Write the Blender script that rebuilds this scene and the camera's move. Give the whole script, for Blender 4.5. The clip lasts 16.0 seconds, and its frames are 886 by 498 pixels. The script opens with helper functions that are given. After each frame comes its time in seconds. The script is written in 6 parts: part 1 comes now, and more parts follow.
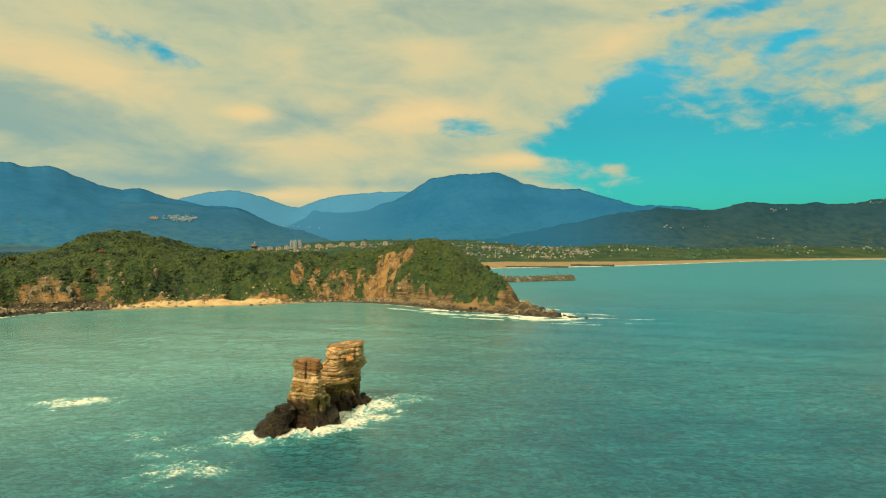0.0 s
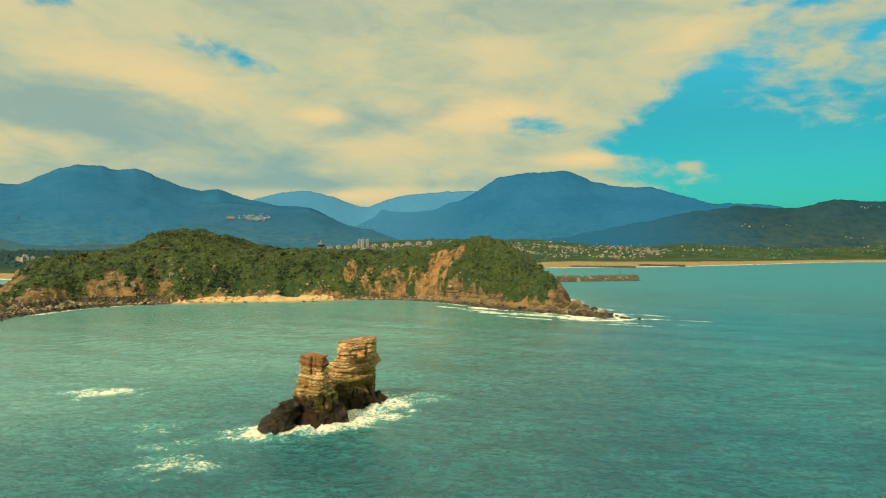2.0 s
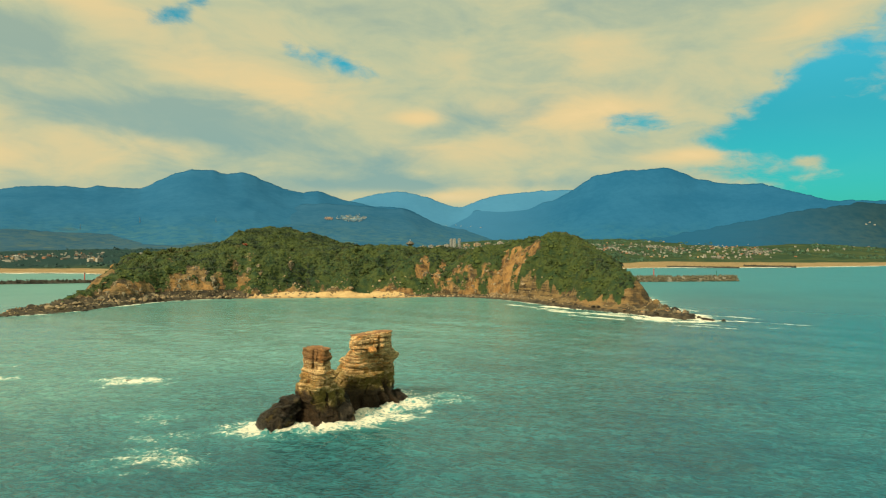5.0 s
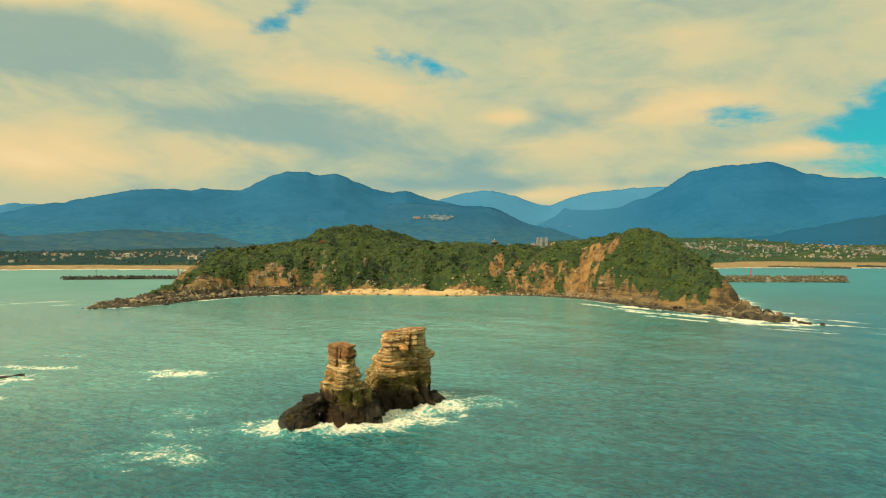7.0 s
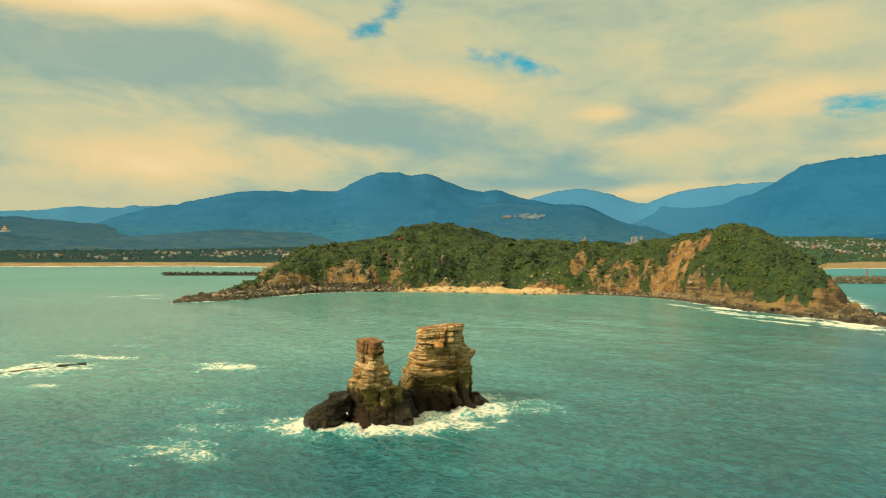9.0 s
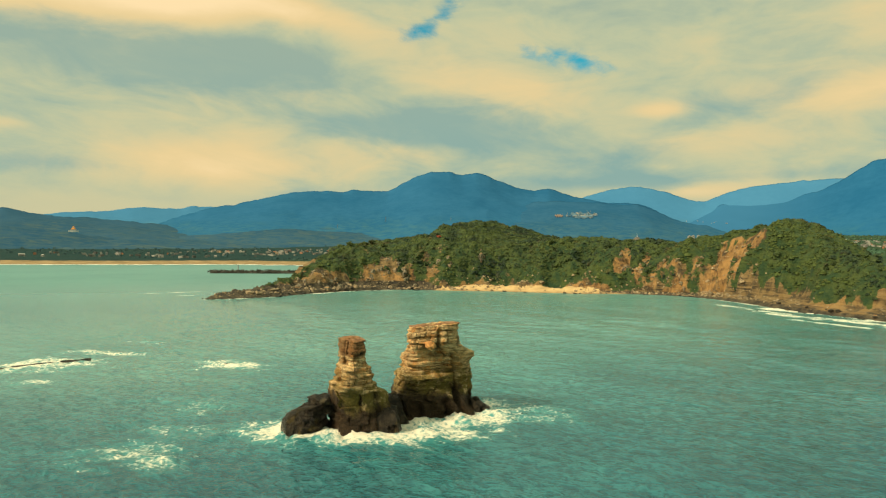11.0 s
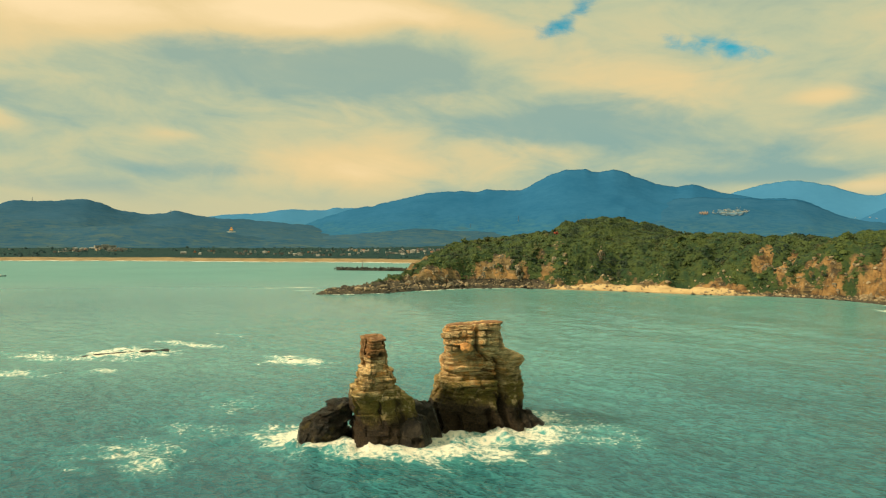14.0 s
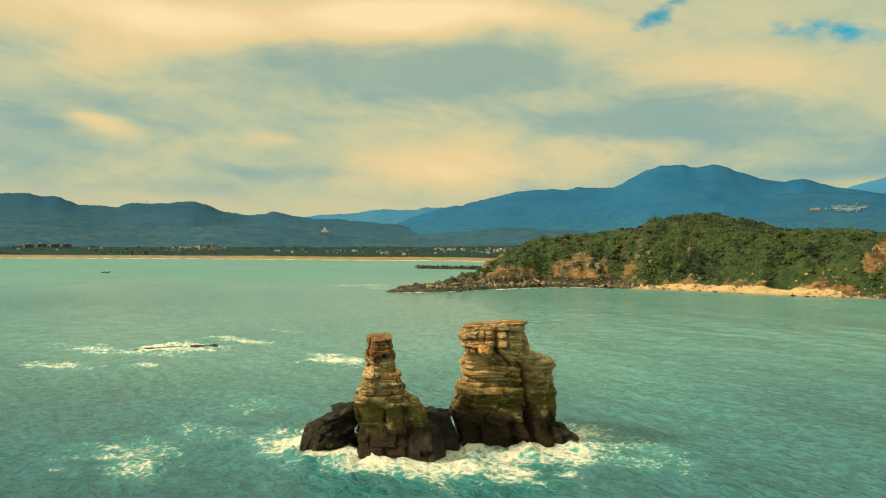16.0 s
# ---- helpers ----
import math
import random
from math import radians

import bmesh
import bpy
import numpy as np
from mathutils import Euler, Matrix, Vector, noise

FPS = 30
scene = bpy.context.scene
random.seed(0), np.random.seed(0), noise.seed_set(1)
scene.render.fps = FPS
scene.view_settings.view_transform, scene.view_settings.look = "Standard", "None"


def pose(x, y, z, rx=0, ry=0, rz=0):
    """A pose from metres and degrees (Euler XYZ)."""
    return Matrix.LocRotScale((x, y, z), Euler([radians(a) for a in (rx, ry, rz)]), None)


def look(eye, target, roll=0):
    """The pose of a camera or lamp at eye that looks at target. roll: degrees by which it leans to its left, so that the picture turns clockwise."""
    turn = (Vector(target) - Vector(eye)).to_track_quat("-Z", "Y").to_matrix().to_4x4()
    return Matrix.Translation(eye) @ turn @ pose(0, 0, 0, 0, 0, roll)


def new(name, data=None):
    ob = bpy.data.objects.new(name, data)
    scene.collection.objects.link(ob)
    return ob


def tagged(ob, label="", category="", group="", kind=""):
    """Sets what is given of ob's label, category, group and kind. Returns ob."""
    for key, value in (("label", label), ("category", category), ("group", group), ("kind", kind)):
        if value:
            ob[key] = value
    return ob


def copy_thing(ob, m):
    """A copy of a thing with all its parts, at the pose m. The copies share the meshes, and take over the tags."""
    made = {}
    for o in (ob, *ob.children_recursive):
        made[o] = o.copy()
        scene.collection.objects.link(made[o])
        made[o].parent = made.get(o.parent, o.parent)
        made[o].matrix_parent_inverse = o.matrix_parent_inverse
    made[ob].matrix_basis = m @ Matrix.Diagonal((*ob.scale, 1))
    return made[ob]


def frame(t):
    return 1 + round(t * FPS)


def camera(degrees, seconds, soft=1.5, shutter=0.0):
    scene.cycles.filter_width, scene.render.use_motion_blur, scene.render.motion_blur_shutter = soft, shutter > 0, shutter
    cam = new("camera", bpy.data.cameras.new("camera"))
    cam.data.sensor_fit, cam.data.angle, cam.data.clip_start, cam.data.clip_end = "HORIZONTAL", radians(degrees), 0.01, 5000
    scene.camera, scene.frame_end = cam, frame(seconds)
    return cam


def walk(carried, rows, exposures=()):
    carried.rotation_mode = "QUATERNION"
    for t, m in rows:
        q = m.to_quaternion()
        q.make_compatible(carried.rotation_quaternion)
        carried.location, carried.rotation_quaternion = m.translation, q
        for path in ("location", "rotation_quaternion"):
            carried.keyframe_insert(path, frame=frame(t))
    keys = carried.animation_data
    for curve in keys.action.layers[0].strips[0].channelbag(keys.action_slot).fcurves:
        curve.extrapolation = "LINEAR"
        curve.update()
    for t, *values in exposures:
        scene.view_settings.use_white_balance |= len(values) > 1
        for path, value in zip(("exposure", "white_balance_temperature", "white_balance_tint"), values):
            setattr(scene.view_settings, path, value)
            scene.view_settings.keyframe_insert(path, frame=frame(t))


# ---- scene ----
cam = camera(69.2, 16.0, soft=1.2)
METRES, EYE, TILT, LEAN, TURN = 130.0, 43.3, 0.0, 0.0, 0.0
ROWS = [
    (0.0, 0.0, 0.0, 0.0, 0.0, 0.0, -0.0),
    (0.5, 0.0266, 0.0139, -0.0005, 1.28, -0.03, -0.07),
    (1.0, 0.0543, 0.0263, -0.004, 2.68, -0.03, -0.11),
    (1.5, 0.0807, 0.0406, -0.0072, 4.34, -0.03, -0.15),
    (2.0, 0.106, 0.0573, -0.0105, 6.14, -0.05, -0.17),
    (2.5, 0.13, 0.0753, -0.0141, 7.9, -0.04, -0.2),
    (3.0, 0.1527, 0.0944, -0.0184, 9.5, -0.05, -0.2),
    (3.5, 0.1743, 0.1156, -0.0225, 10.85, -0.06, -0.22),
    (4.0, 0.1944, 0.1388, -0.0269, 12.09, -0.05, -0.24),
    (6.5, 0.2794, 0.2738, -0.0446, 20.14, -0.12, -0.32),
    (7.0, 0.2937, 0.3013, -0.0478, 22.6, -0.15, -0.32),
    (7.5, 0.3064, 0.3293, -0.051, 25.01, -0.17, -0.34),
    (8.0, 0.3181, 0.3574, -0.0545, 27.25, -0.19, -0.33),
    (8.5, 0.3281, 0.3871, -0.0588, 29.19, -0.21, -0.35),
    (9.0, 0.3375, 0.4165, -0.0628, 30.82, -0.24, -0.36),
    (11.5, 0.3688, 0.5735, -0.0786, 36.84, -0.3, -0.36),
    (12.0, 0.3731, 0.604, -0.0816, 38.6, -0.31, -0.36),
    (12.5, 0.3759, 0.6351, -0.0839, 41.0, -0.34, -0.35),
    (13.0, 0.3773, 0.6663, -0.0859, 43.27, -0.38, -0.35),
    (13.5, 0.3784, 0.6973, -0.0894, 45.43, -0.39, -0.32),
    (14.0, 0.378, 0.7281, -0.0923, 47.56, -0.39, -0.34),
    (14.5, 0.3759, 0.7592, -0.0946, 49.72, -0.42, -0.32),
    (15.0, 0.3738, 0.7892, -0.0973, 51.92, -0.43, -0.35),
    (15.5, 0.3701, 0.8201, -0.1003, 53.95, -0.44, -0.28),
    (16.0, 0.3651, 0.851, -0.1028, 55.62, -0.49, -0.27),
]
walk(cam, [(t, pose(0, 0, EYE, TILT, LEAN, TURN) @ pose(METRES * x, METRES * y, METRES * z, 90 + pitch, roll, yaw)) for t, x, y, z, yaw, pitch, roll in ROWS])

# ---------- numeric helpers ----------


def lattice(ix, iy, iz, seed):
    n = (ix * 374761393 + iy * 668265263 + iz * 2147483647 + seed * 974634777) & 0xFFFFFFFF
    n = ((n ^ (n >> 13)) * 1274126177) & 0xFFFFFFFF
    n = n ^ (n >> 16)
    return (n & 0xFFFF) / 32767.5 - 1.0


def vnoise(x, y, z=0.0, seed=0):
    """Smooth value noise, -1 to 1, for arrays."""
    x, y, z = np.broadcast_arrays(np.asarray(x, float), np.asarray(y, float), np.asarray(z, float))
    fx, fy, fz = np.floor(x), np.floor(y), np.floor(z)
    ix, iy, iz = fx.astype(np.int64), fy.astype(np.int64), fz.astype(np.int64)
    u, v, w = x - fx, y - fy, z - fz
    u, v, w = (q * q * q * (q * (q * 6 - 15) + 10) for q in (u, v, w))
    total = 0.0
    for a in (0, 1):
        for b in (0, 1):
            for c in (0, 1):
                k = (u if a else 1 - u) * (v if b else 1 - v) * (w if c else 1 - w)
                total = total + k * lattice(ix + a, iy + b, iz + c, seed)
    return total


def fbm(x, y, z=0.0, octaves=4, seed=0, gain=0.5):
    total, amp, s = 0.0, 1.0, 1.0
    for o in range(octaves):
        total = total + amp * vnoise(x * s, y * s, np.asarray(z) * s, seed + o * 17)
        amp, s = amp * gain, s * 2.03
    return total


def ridged(x, y, octaves=4, seed=0):
    total, amp, s = 0.0, 1.0, 1.0
    for o in range(octaves):
        total = total + amp * (1 - 2 * np.abs(vnoise(x * s, y * s, 0.0, seed + o * 13)))
        amp, s = amp * 0.5, s * 2.07
    return total


def smooth(a, b, x):
    q = np.clip((x - a) / (b - a), 0, 1)
    return q * q * (3 - 2 * q)


def inside_distance(poly, x, y):
    """Signed distance to a closed outline, positive inside."""
    best, odd = np.full(x.shape, 1e12), np.zeros(x.shape, bool)
    n = len(poly)
    for i in range(n):
        (ax, ay), (bx, by) = poly[i], poly[(i + 1) % n]
        dx, dy = bx - ax, by - ay
        q = np.clip(((x - ax) * dx + (y - ay) * dy) / (dx * dx + dy * dy), 0, 1)
        best = np.minimum(best, (x - ax - q * dx) ** 2 + (y - ay - q * dy) ** 2)
        crosses = ((ay > y) != (by > y)) & (x < (bx - ax) * (y - ay) / (by - ay if by != ay else 1e-9) + ax)
        odd ^= crosses
    return np.where(odd, 1, -1) * np.sqrt(best)


def round_off(points, times=2):
    """Corner cutting on a closed outline."""
    p = np.array(points, float)
    for _ in range(times):
        q = np.roll(p, -1, 0)
        p = np.stack((0.75 * p + 0.25 * q, 0.25 * p + 0.75 * q), 1).reshape(-1, 2)
    return [tuple(v) for v in p]


# ---------- mesh helpers ----------
def mesh_from(name, verts, faces, material=None, smooth_faces=True):
    """A mesh from arrays; faces: an (n, 3) or (n, 4) array, or a list of such arrays."""
    me = bpy.data.meshes.new(name)
    groups = faces if isinstance(faces, list) else [faces]
    verts = np.asarray(verts, np.float32)
    loops = np.concatenate([np.asarray(g, np.int32).ravel() for g in groups])
    sizes = np.concatenate([np.full(len(g), np.asarray(g).shape[1], np.int32) for g in groups])
    me.vertices.add(len(verts))
    me.vertices.foreach_set("co", verts.ravel())
    me.loops.add(len(loops))
    me.loops.foreach_set("vertex_index", loops)
    me.polygons.add(len(sizes))
    me.polygons.foreach_set("loop_start", np.concatenate(([0], np.cumsum(sizes)[:-1])).astype(np.int32))
    me.polygons.foreach_set("use_smooth", np.full(len(sizes), smooth_faces))
    me.update(calc_edges=True)
    me.validate()
    if material:
        me.materials.append(material)
    return me


def grid_faces(nu, nv, wrap=False):
    """Quads of a grid of nu rows with nv vertices each."""
    i, j = np.meshgrid(np.arange(nu - 1), np.arange(nv if wrap else nv - 1), indexing="ij")
    a, b = i * nv + j, i * nv + (j + 1) % nv
    return np.stack((a, b, b + nv, a + nv), -1).reshape(-1, 4)


def attribute(me, name, values):
    me.attributes.new(name, "FLOAT", "POINT").data.foreach_set("value", np.asarray(values, np.float32).ravel())


def part(name, bm, material, parent=None, label=""):
    """Links a bmesh or a mesh as one object under a thing or a part."""
    if isinstance(bm, bmesh.types.BMesh):
        me = bpy.data.meshes.new(name)
        bm.to_mesh(me)
        bm.free()
        me.materials.append(material)
    else:
        me = bm
    ob = new(name, me)
    ob.parent = parent
    return tagged(ob, label)


def box(bm, x0, y0, z0, x1, y1, z1, bevel=0.0):
    made = bmesh.ops.create_cube(bm, size=1.0, matrix=Matrix.LocRotScale(((x0 + x1) / 2, (y0 + y1) / 2, (z0 + z1) / 2), None, (x1 - x0, y1 - y0, z1 - z0)))
    if bevel:
        edges = list({e for v in made["verts"] for e in v.link_edges})
        bmesh.ops.bevel(bm, geom=edges, offset=bevel, segments=1, affect="EDGES")
    return bm


def cone(bm, r0, r1, depth, m, segments=10):
    bmesh.ops.create_cone(bm, cap_ends=True, segments=segments, radius1=r0, radius2=r1, depth=depth, matrix=m)
    return bm


# ---------- world, sun ----------
class Nodes:
    """Short way to write a node tree."""

    def __init__(self, tree):
        self.tree = tree
        tree.nodes.clear()

    def add(self, kind, inputs=(), **settings):
        node = self.tree.nodes.new(kind)
        for key, value in settings.items():
            setattr(node, key, value)
        for key, value in dict(inputs).items():
            self.put(node.inputs[key], value)
        return node

    def put(self, socket, value):
        if isinstance(value, bpy.types.NodeSocket):
            self.tree.links.new(value, socket)
        elif isinstance(value, bpy.types.Node):
            self.tree.links.new(value.outputs[0], socket)
        else:
            if hasattr(socket.default_value, "__len__") and len(socket.default_value) == 4 and len(value) == 3:
                value = (*value, 1)
            socket.default_value = value

    def math(self, op, a, b=0.0, c=0.0, clamp=False):
        return self.add("ShaderNodeMath", {0: a, 1: b, 2: c}, operation=op, use_clamp=clamp).outputs[0]

    def mix(self, k, a, b, blend="MIX"):
        return self.add("ShaderNodeMix", {0: k, 6: a, 7: b}, data_type="RGBA", blend_type=blend).outputs[2]

    def noise(self, vector, scale, detail=4, rough=0.55, distort=0.0):
        return self.add("ShaderNodeTexNoise", {"Vector": vector, "Scale": scale, "Detail": detail, "Roughness": rough, "Distortion": distort}).outputs[0]

    def ramp(self, value, a, b):
        return self.add("ShaderNodeMapRange", {0: value, 1: a, 2: b}, interpolation_type="SMOOTHSTEP").outputs[0]

    def stretch(self, vector, x, y, z):
        return self.add("ShaderNodeMapping", {"Vector": vector, "Scale": (x, y, z)}).outputs[0]


# cloud features: bearing, height, half width, half height in degrees, tilt, strength
GAPS = [(25.7, 6.2, 11.5, 3.3, 0, 2.3), (36.0, 4.6, 9.0, 3.6, 0, 1.8), (16.0, 13.1, 4.4, 2.0, 0.45, 1.3), (11.2, 9.1, 4.7, 1.7, 0.25, 1.1), (18.3, 9.5, 5.4, 2.8, 0, 1.5), (2.3, 10.7, 2.8, 0.9, 0, 1.05), (-28.2, 17.0, 1.9, 0.8, -0.3, 0.87), (-23.1, 15.6, 3.1, 0.9, -0.2, 0.92), (-35.5, 20.0, 2.1, 0.9, 0.6, 0.84), (-38.0, 18.2, 2.6, 0.7, 0.1, 0.84), (24.8, 18.8, 3.6, 0.7, 0.1, 1.19), (28.3, 16.0, 2.2, 0.6, 0.4, 0.91), (19.7, 19.2, 1.7, 0.6, 0.1, 0.7), (33.6, 12.4, 1.6, 0.5, 0.2, 0.63), (15.4, 6.9, 1.6, 0.5, 0, -1.3), (5.3, 7.8, 5.0, 0.6, 0, -1.0)]
DULL = [(-32.5, 10.6, 5.7, 2.2, 0, 0.3), (-21.8, 7.3, 5.1, 0.9, 0, 0.4), (-11.2, 11.5, 4.7, 1.1, 0, 0.35), (-18.7, 5.5, 4.8, 0.7, 0, 0.45), (-7.2, 5.7, 4.8, 0.6, 0, 0.4), (0.8, 20.3, 11.4, 2.1, 0, 0.3), (10.8, 8.3, 2.7, 0.6, 0, 0.3), (-39.3, 10.3, 8.3, 1.1, 0, 0.5), (-58.0, 15.1, 11.1, 2.6, -0.12, 0.5), (-38.0, 10.0, 10.2, 1.3, -0.04, 0.6), (-17.6, 8.3, 2.7, 1.1, 0, 0.35), (-6.4, 12.4, 8.7, 1.8, 0.08, 0.3), (-21.0, 5.5, 8.1, 0.7, 0, 0.45), (-68.6, 6.1, 6.2, 0.7, 0, 0.7)]
DULL2 = [(-62.8, 15.6, 15.2, 2.2, 0, 0.5), (-88.1, 9.0, 3.3, 0.9, 0, 0.8), (-57.3, 13.4, 8.9, 2.4, 0, 0.35), (-84.8, 11.2, 4.9, 0.8, 0, 0.4), (-81.6, 4.5, 4.0, 0.6, 0, 0.35), (-88.1, 5.9, 3.5, 1.4, 0, 0.25), (-47.7, 13.2, 3.3, 1.0, 0, 0.3), (-31.2, 12.2, 6.6, 2.9, 0, 0.2)]
GLOWS = [(-2.2, 11.7, 6.6, 1.7, 0, 0.85), (-11.2, 8.8, 6.6, 1.2, 0, 0.5), (5.8, 7.8, 4.0, 0.6, 0, 0.8), (-13.1, 4.7, 4.1, 0.7, 0, 0.6), (-16.4, 11.5, 2.4, 0.7, 0, 0.4), (15.5, 17.4, 4.3, 1.6, 0.35, 0.4), (-3.2, 16.2, 8.3, 2.1, 0, 0.3), (-34.0, 14.6, 6.3, 2.5, -0.1, 0.55), (-40.0, 7.8, 5.7, 1.2, 0, 0.4), (-47.2, 19.3, 7.7, 1.4, -0.2, 0.5), (-17.2, 11.4, 2.4, 0.7, 0, 0.4), (-14.8, 4.4, 3.3, 0.5, 0, 0.5), (-52.2, 6.6, 9.0, 2.4, 0, 0.55)]
GLOWS2 = [(-59.7, 19.3, 8.4, 1.4, 0, 1.4), (-78.7, 17.9, 14.8, 1.8, -0.02, 1.3), (-82.8, 14.7, 4.7, 1.6, 0.25, 0.7), (-57.3, 7.0, 8.4, 2.1, 0, 0.5), (-83.6, 9.3, 2.7, 0.9, -0.2, 0.8), (-70.6, 8.9, 2.4, 0.5, 0, 0.4), (-59.8, 20.2, 12.8, 1.6, 0, 0.6), (-27.5, 13.1, 4.5, 1.6, 0, 0.3), (-88.1, 16.1, 4.6, 1.4, 0, 0.4)]


def sky():
    world = bpy.data.worlds.new("sky")
    scene.world = world
    world.use_nodes = True
    n = Nodes(world.node_tree)
    way = n.add("ShaderNodeTexCoord").outputs["Generated"]
    xyz = n.add("ShaderNodeSeparateXYZ", {0: way}).outputs
    azimuth = n.math("MULTIPLY", n.math("ARCTAN2", xyz[0], xyz[1]), 57.2958)
    height = n.math("MULTIPLY", n.math("ARCSINE", xyz[2]), 57.2958)
    flat = n.add("ShaderNodeCombineXYZ", {0: azimuth, 1: n.math("ADD", n.math("MULTIPLY", height, 2.7), n.math("MULTIPLY", azimuth, 0.16)), 2: 0.0}).outputs[0]
    streak = n.noise(flat, 0.050, 6, 0.52, 0.6)
    wisp = n.noise(flat, 0.125, 7, 0.58, 0.5)
    fine = n.noise(n.stretch(flat, 1.0, 0.75, 1.0), 0.42, 6, 0.62, 0.4)

    def spot(az, el, wide, tall, tilt=0.0):
        dx = n.math("SUBTRACT", azimuth, az)
        dy = n.math("SUBTRACT", n.math("SUBTRACT", height, el), n.math("MULTIPLY", dx, tilt))
        s = n.math("ADD", n.math("POWER", n.math("ABSOLUTE", n.math("DIVIDE", dx, wide)), 2.0), n.math("POWER", n.math("ABSOLUTE", n.math("DIVIDE", dy, tall)), 2.0))
        return n.math("POWER", 2.718, n.math("MULTIPLY", s, -1.0))

    def total(rows):
        out = 0.0
        for *s, k in rows:
            one = n.math("MULTIPLY", spot(*s), k)
            out = one if isinstance(out, float) else n.math("ADD", out, one)
        return out

    def off_middle(value, k):
        return n.math("MULTIPLY", n.math("SUBTRACT", value, 0.5), k)

    # openings in the cloud deck, with ragged edges
    gap = total(GAPS + [(27, 13.5, 11, 5.5, 0.1, 0.52), (19, 3.8, 7, 1.4, 0, 1.2)])
    ragged = n.math("ADD", n.math("ADD", off_middle(wisp, 2.8), off_middle(fine, 2.2)), off_middle(streak, 0.8))
    ragged = n.math("MULTIPLY", ragged, n.ramp(gap, 0.05, 0.5))
    cover = n.math("SUBTRACT", 1.0, n.math("MULTIPLY", n.ramp(n.math("ADD", gap, ragged), 0.05, 1.40), 0.97))
    # the deck: sunlit cream, grey undersides
    dull, glow = total(DULL + DULL2), total(GLOWS + GLOWS2)
    body = n.math("ADD", n.math("ADD", off_middle(streak, 1.05), off_middle(wisp, 1.05)), n.math("ADD", off_middle(fine, 0.34), n.math("MULTIPLY", n.math("SUBTRACT", dull, glow), 0.56)))
    grey = n.math("MULTIPLY", n.ramp(body, -0.22, 0.52), n.math("ADD", 0.62, n.math("MULTIPLY", wisp, 0.7)), clamp=True)
    hot = n.ramp(n.math("ADD", n.math("MULTIPLY", glow, 0.8), n.math("ADD", off_middle(wisp, -0.9), off_middle(streak, -0.8))), -0.1, 0.75)
    cream = n.mix(hot, (0.525, 0.565, 0.355), (0.83, 0.635, 0.315))
    cream = n.mix(n.ramp(n.math("ADD", glow, off_middle(wisp, -1.2)), 0.65, 1.6), cream, (1.0, 0.76, 0.42))
    shade = n.mix(n.ramp(height, 4.0, 20.0), (0.262, 0.420, 0.375), (0.340, 0.440, 0.345))
    cloud = n.mix(grey, cream, shade)
    low = n.mix(n.ramp(height, 2.0, 6.0), (0.60, 0.57, 0.34), cloud)
    # clear air
    air = n.add("ShaderNodeTexSky", sky_type="NISHITA", sun_disc=False, sun_elevation=radians(SUN_UP), sun_rotation=radians(SUN_AZ), air_density=1.2, dust_density=1.5)
    clear = n.mix(1.0, n.mix(1.0, air, (0.11, 0.11, 0.11), "MULTIPLY"), (0.060, 0.74, 0.72), "MULTIPLY")
    clear = n.mix(n.ramp(height, 10.0, 17.0), clear, n.mix(1.0, clear, (2.4, 1.45, 1.4), "MULTIPLY"))
    # an overcast sky is brightest overhead
    lift_up = n.math("ADD", 1.0, n.math("MULTIPLY", n.ramp(height, 24.0, 70.0), OVERHEAD))
    n.add("ShaderNodeOutputWorld", {0: n.add("ShaderNodeBackground", {0: n.mix(cover, clear, low), 1: n.math("MULTIPLY", lift_up, SKY)})})


SUN_AZ, SUN_UP, SKY, OVERHEAD = -160.0, 36.0, 1.0, 1.1
sky()
sun = new("sun", bpy.data.lights.new("sun", "SUN"))
sun.data.energy, sun.data.angle, sun.data.color = 4.9, radians(7), (1.0, 0.82, 0.53)
toward = Vector((math.sin(radians(SUN_AZ)) * math.cos(radians(SUN_UP)), math.cos(radians(SUN_AZ)) * math.cos(radians(SUN_UP)), math.sin(radians(SUN_UP))))
sun.matrix_world = look(toward * 400, (0, 0, 0))


# ---------- materials ----------
def material(name, build):
    m = bpy.data.materials.new(name)
    m.use_nodes = True
    n = Nodes(m.node_tree)
    shader = build(n)
    n.add("ShaderNodeOutputMaterial", {0: shader})
    return m


def principled(n, color, rough=0.8, normal=None, **more):
    inputs = {"Base Color": color, "Roughness": rough}
    if normal is not None:
        inputs["Normal"] = normal
    inputs.update({key.replace("_", " "): value for key, value in more.items()})
    return n.add("ShaderNodeBsdfPrincipled", inputs)


def bump(n, height, distance=0.1, strength=1.0):
    return n.add("ShaderNodeBump", {"Strength": strength, "Distance": distance, "Height": height}).outputs[0]


def place(n):
    return n.add("ShaderNodeNewGeometry").outputs["Position"]


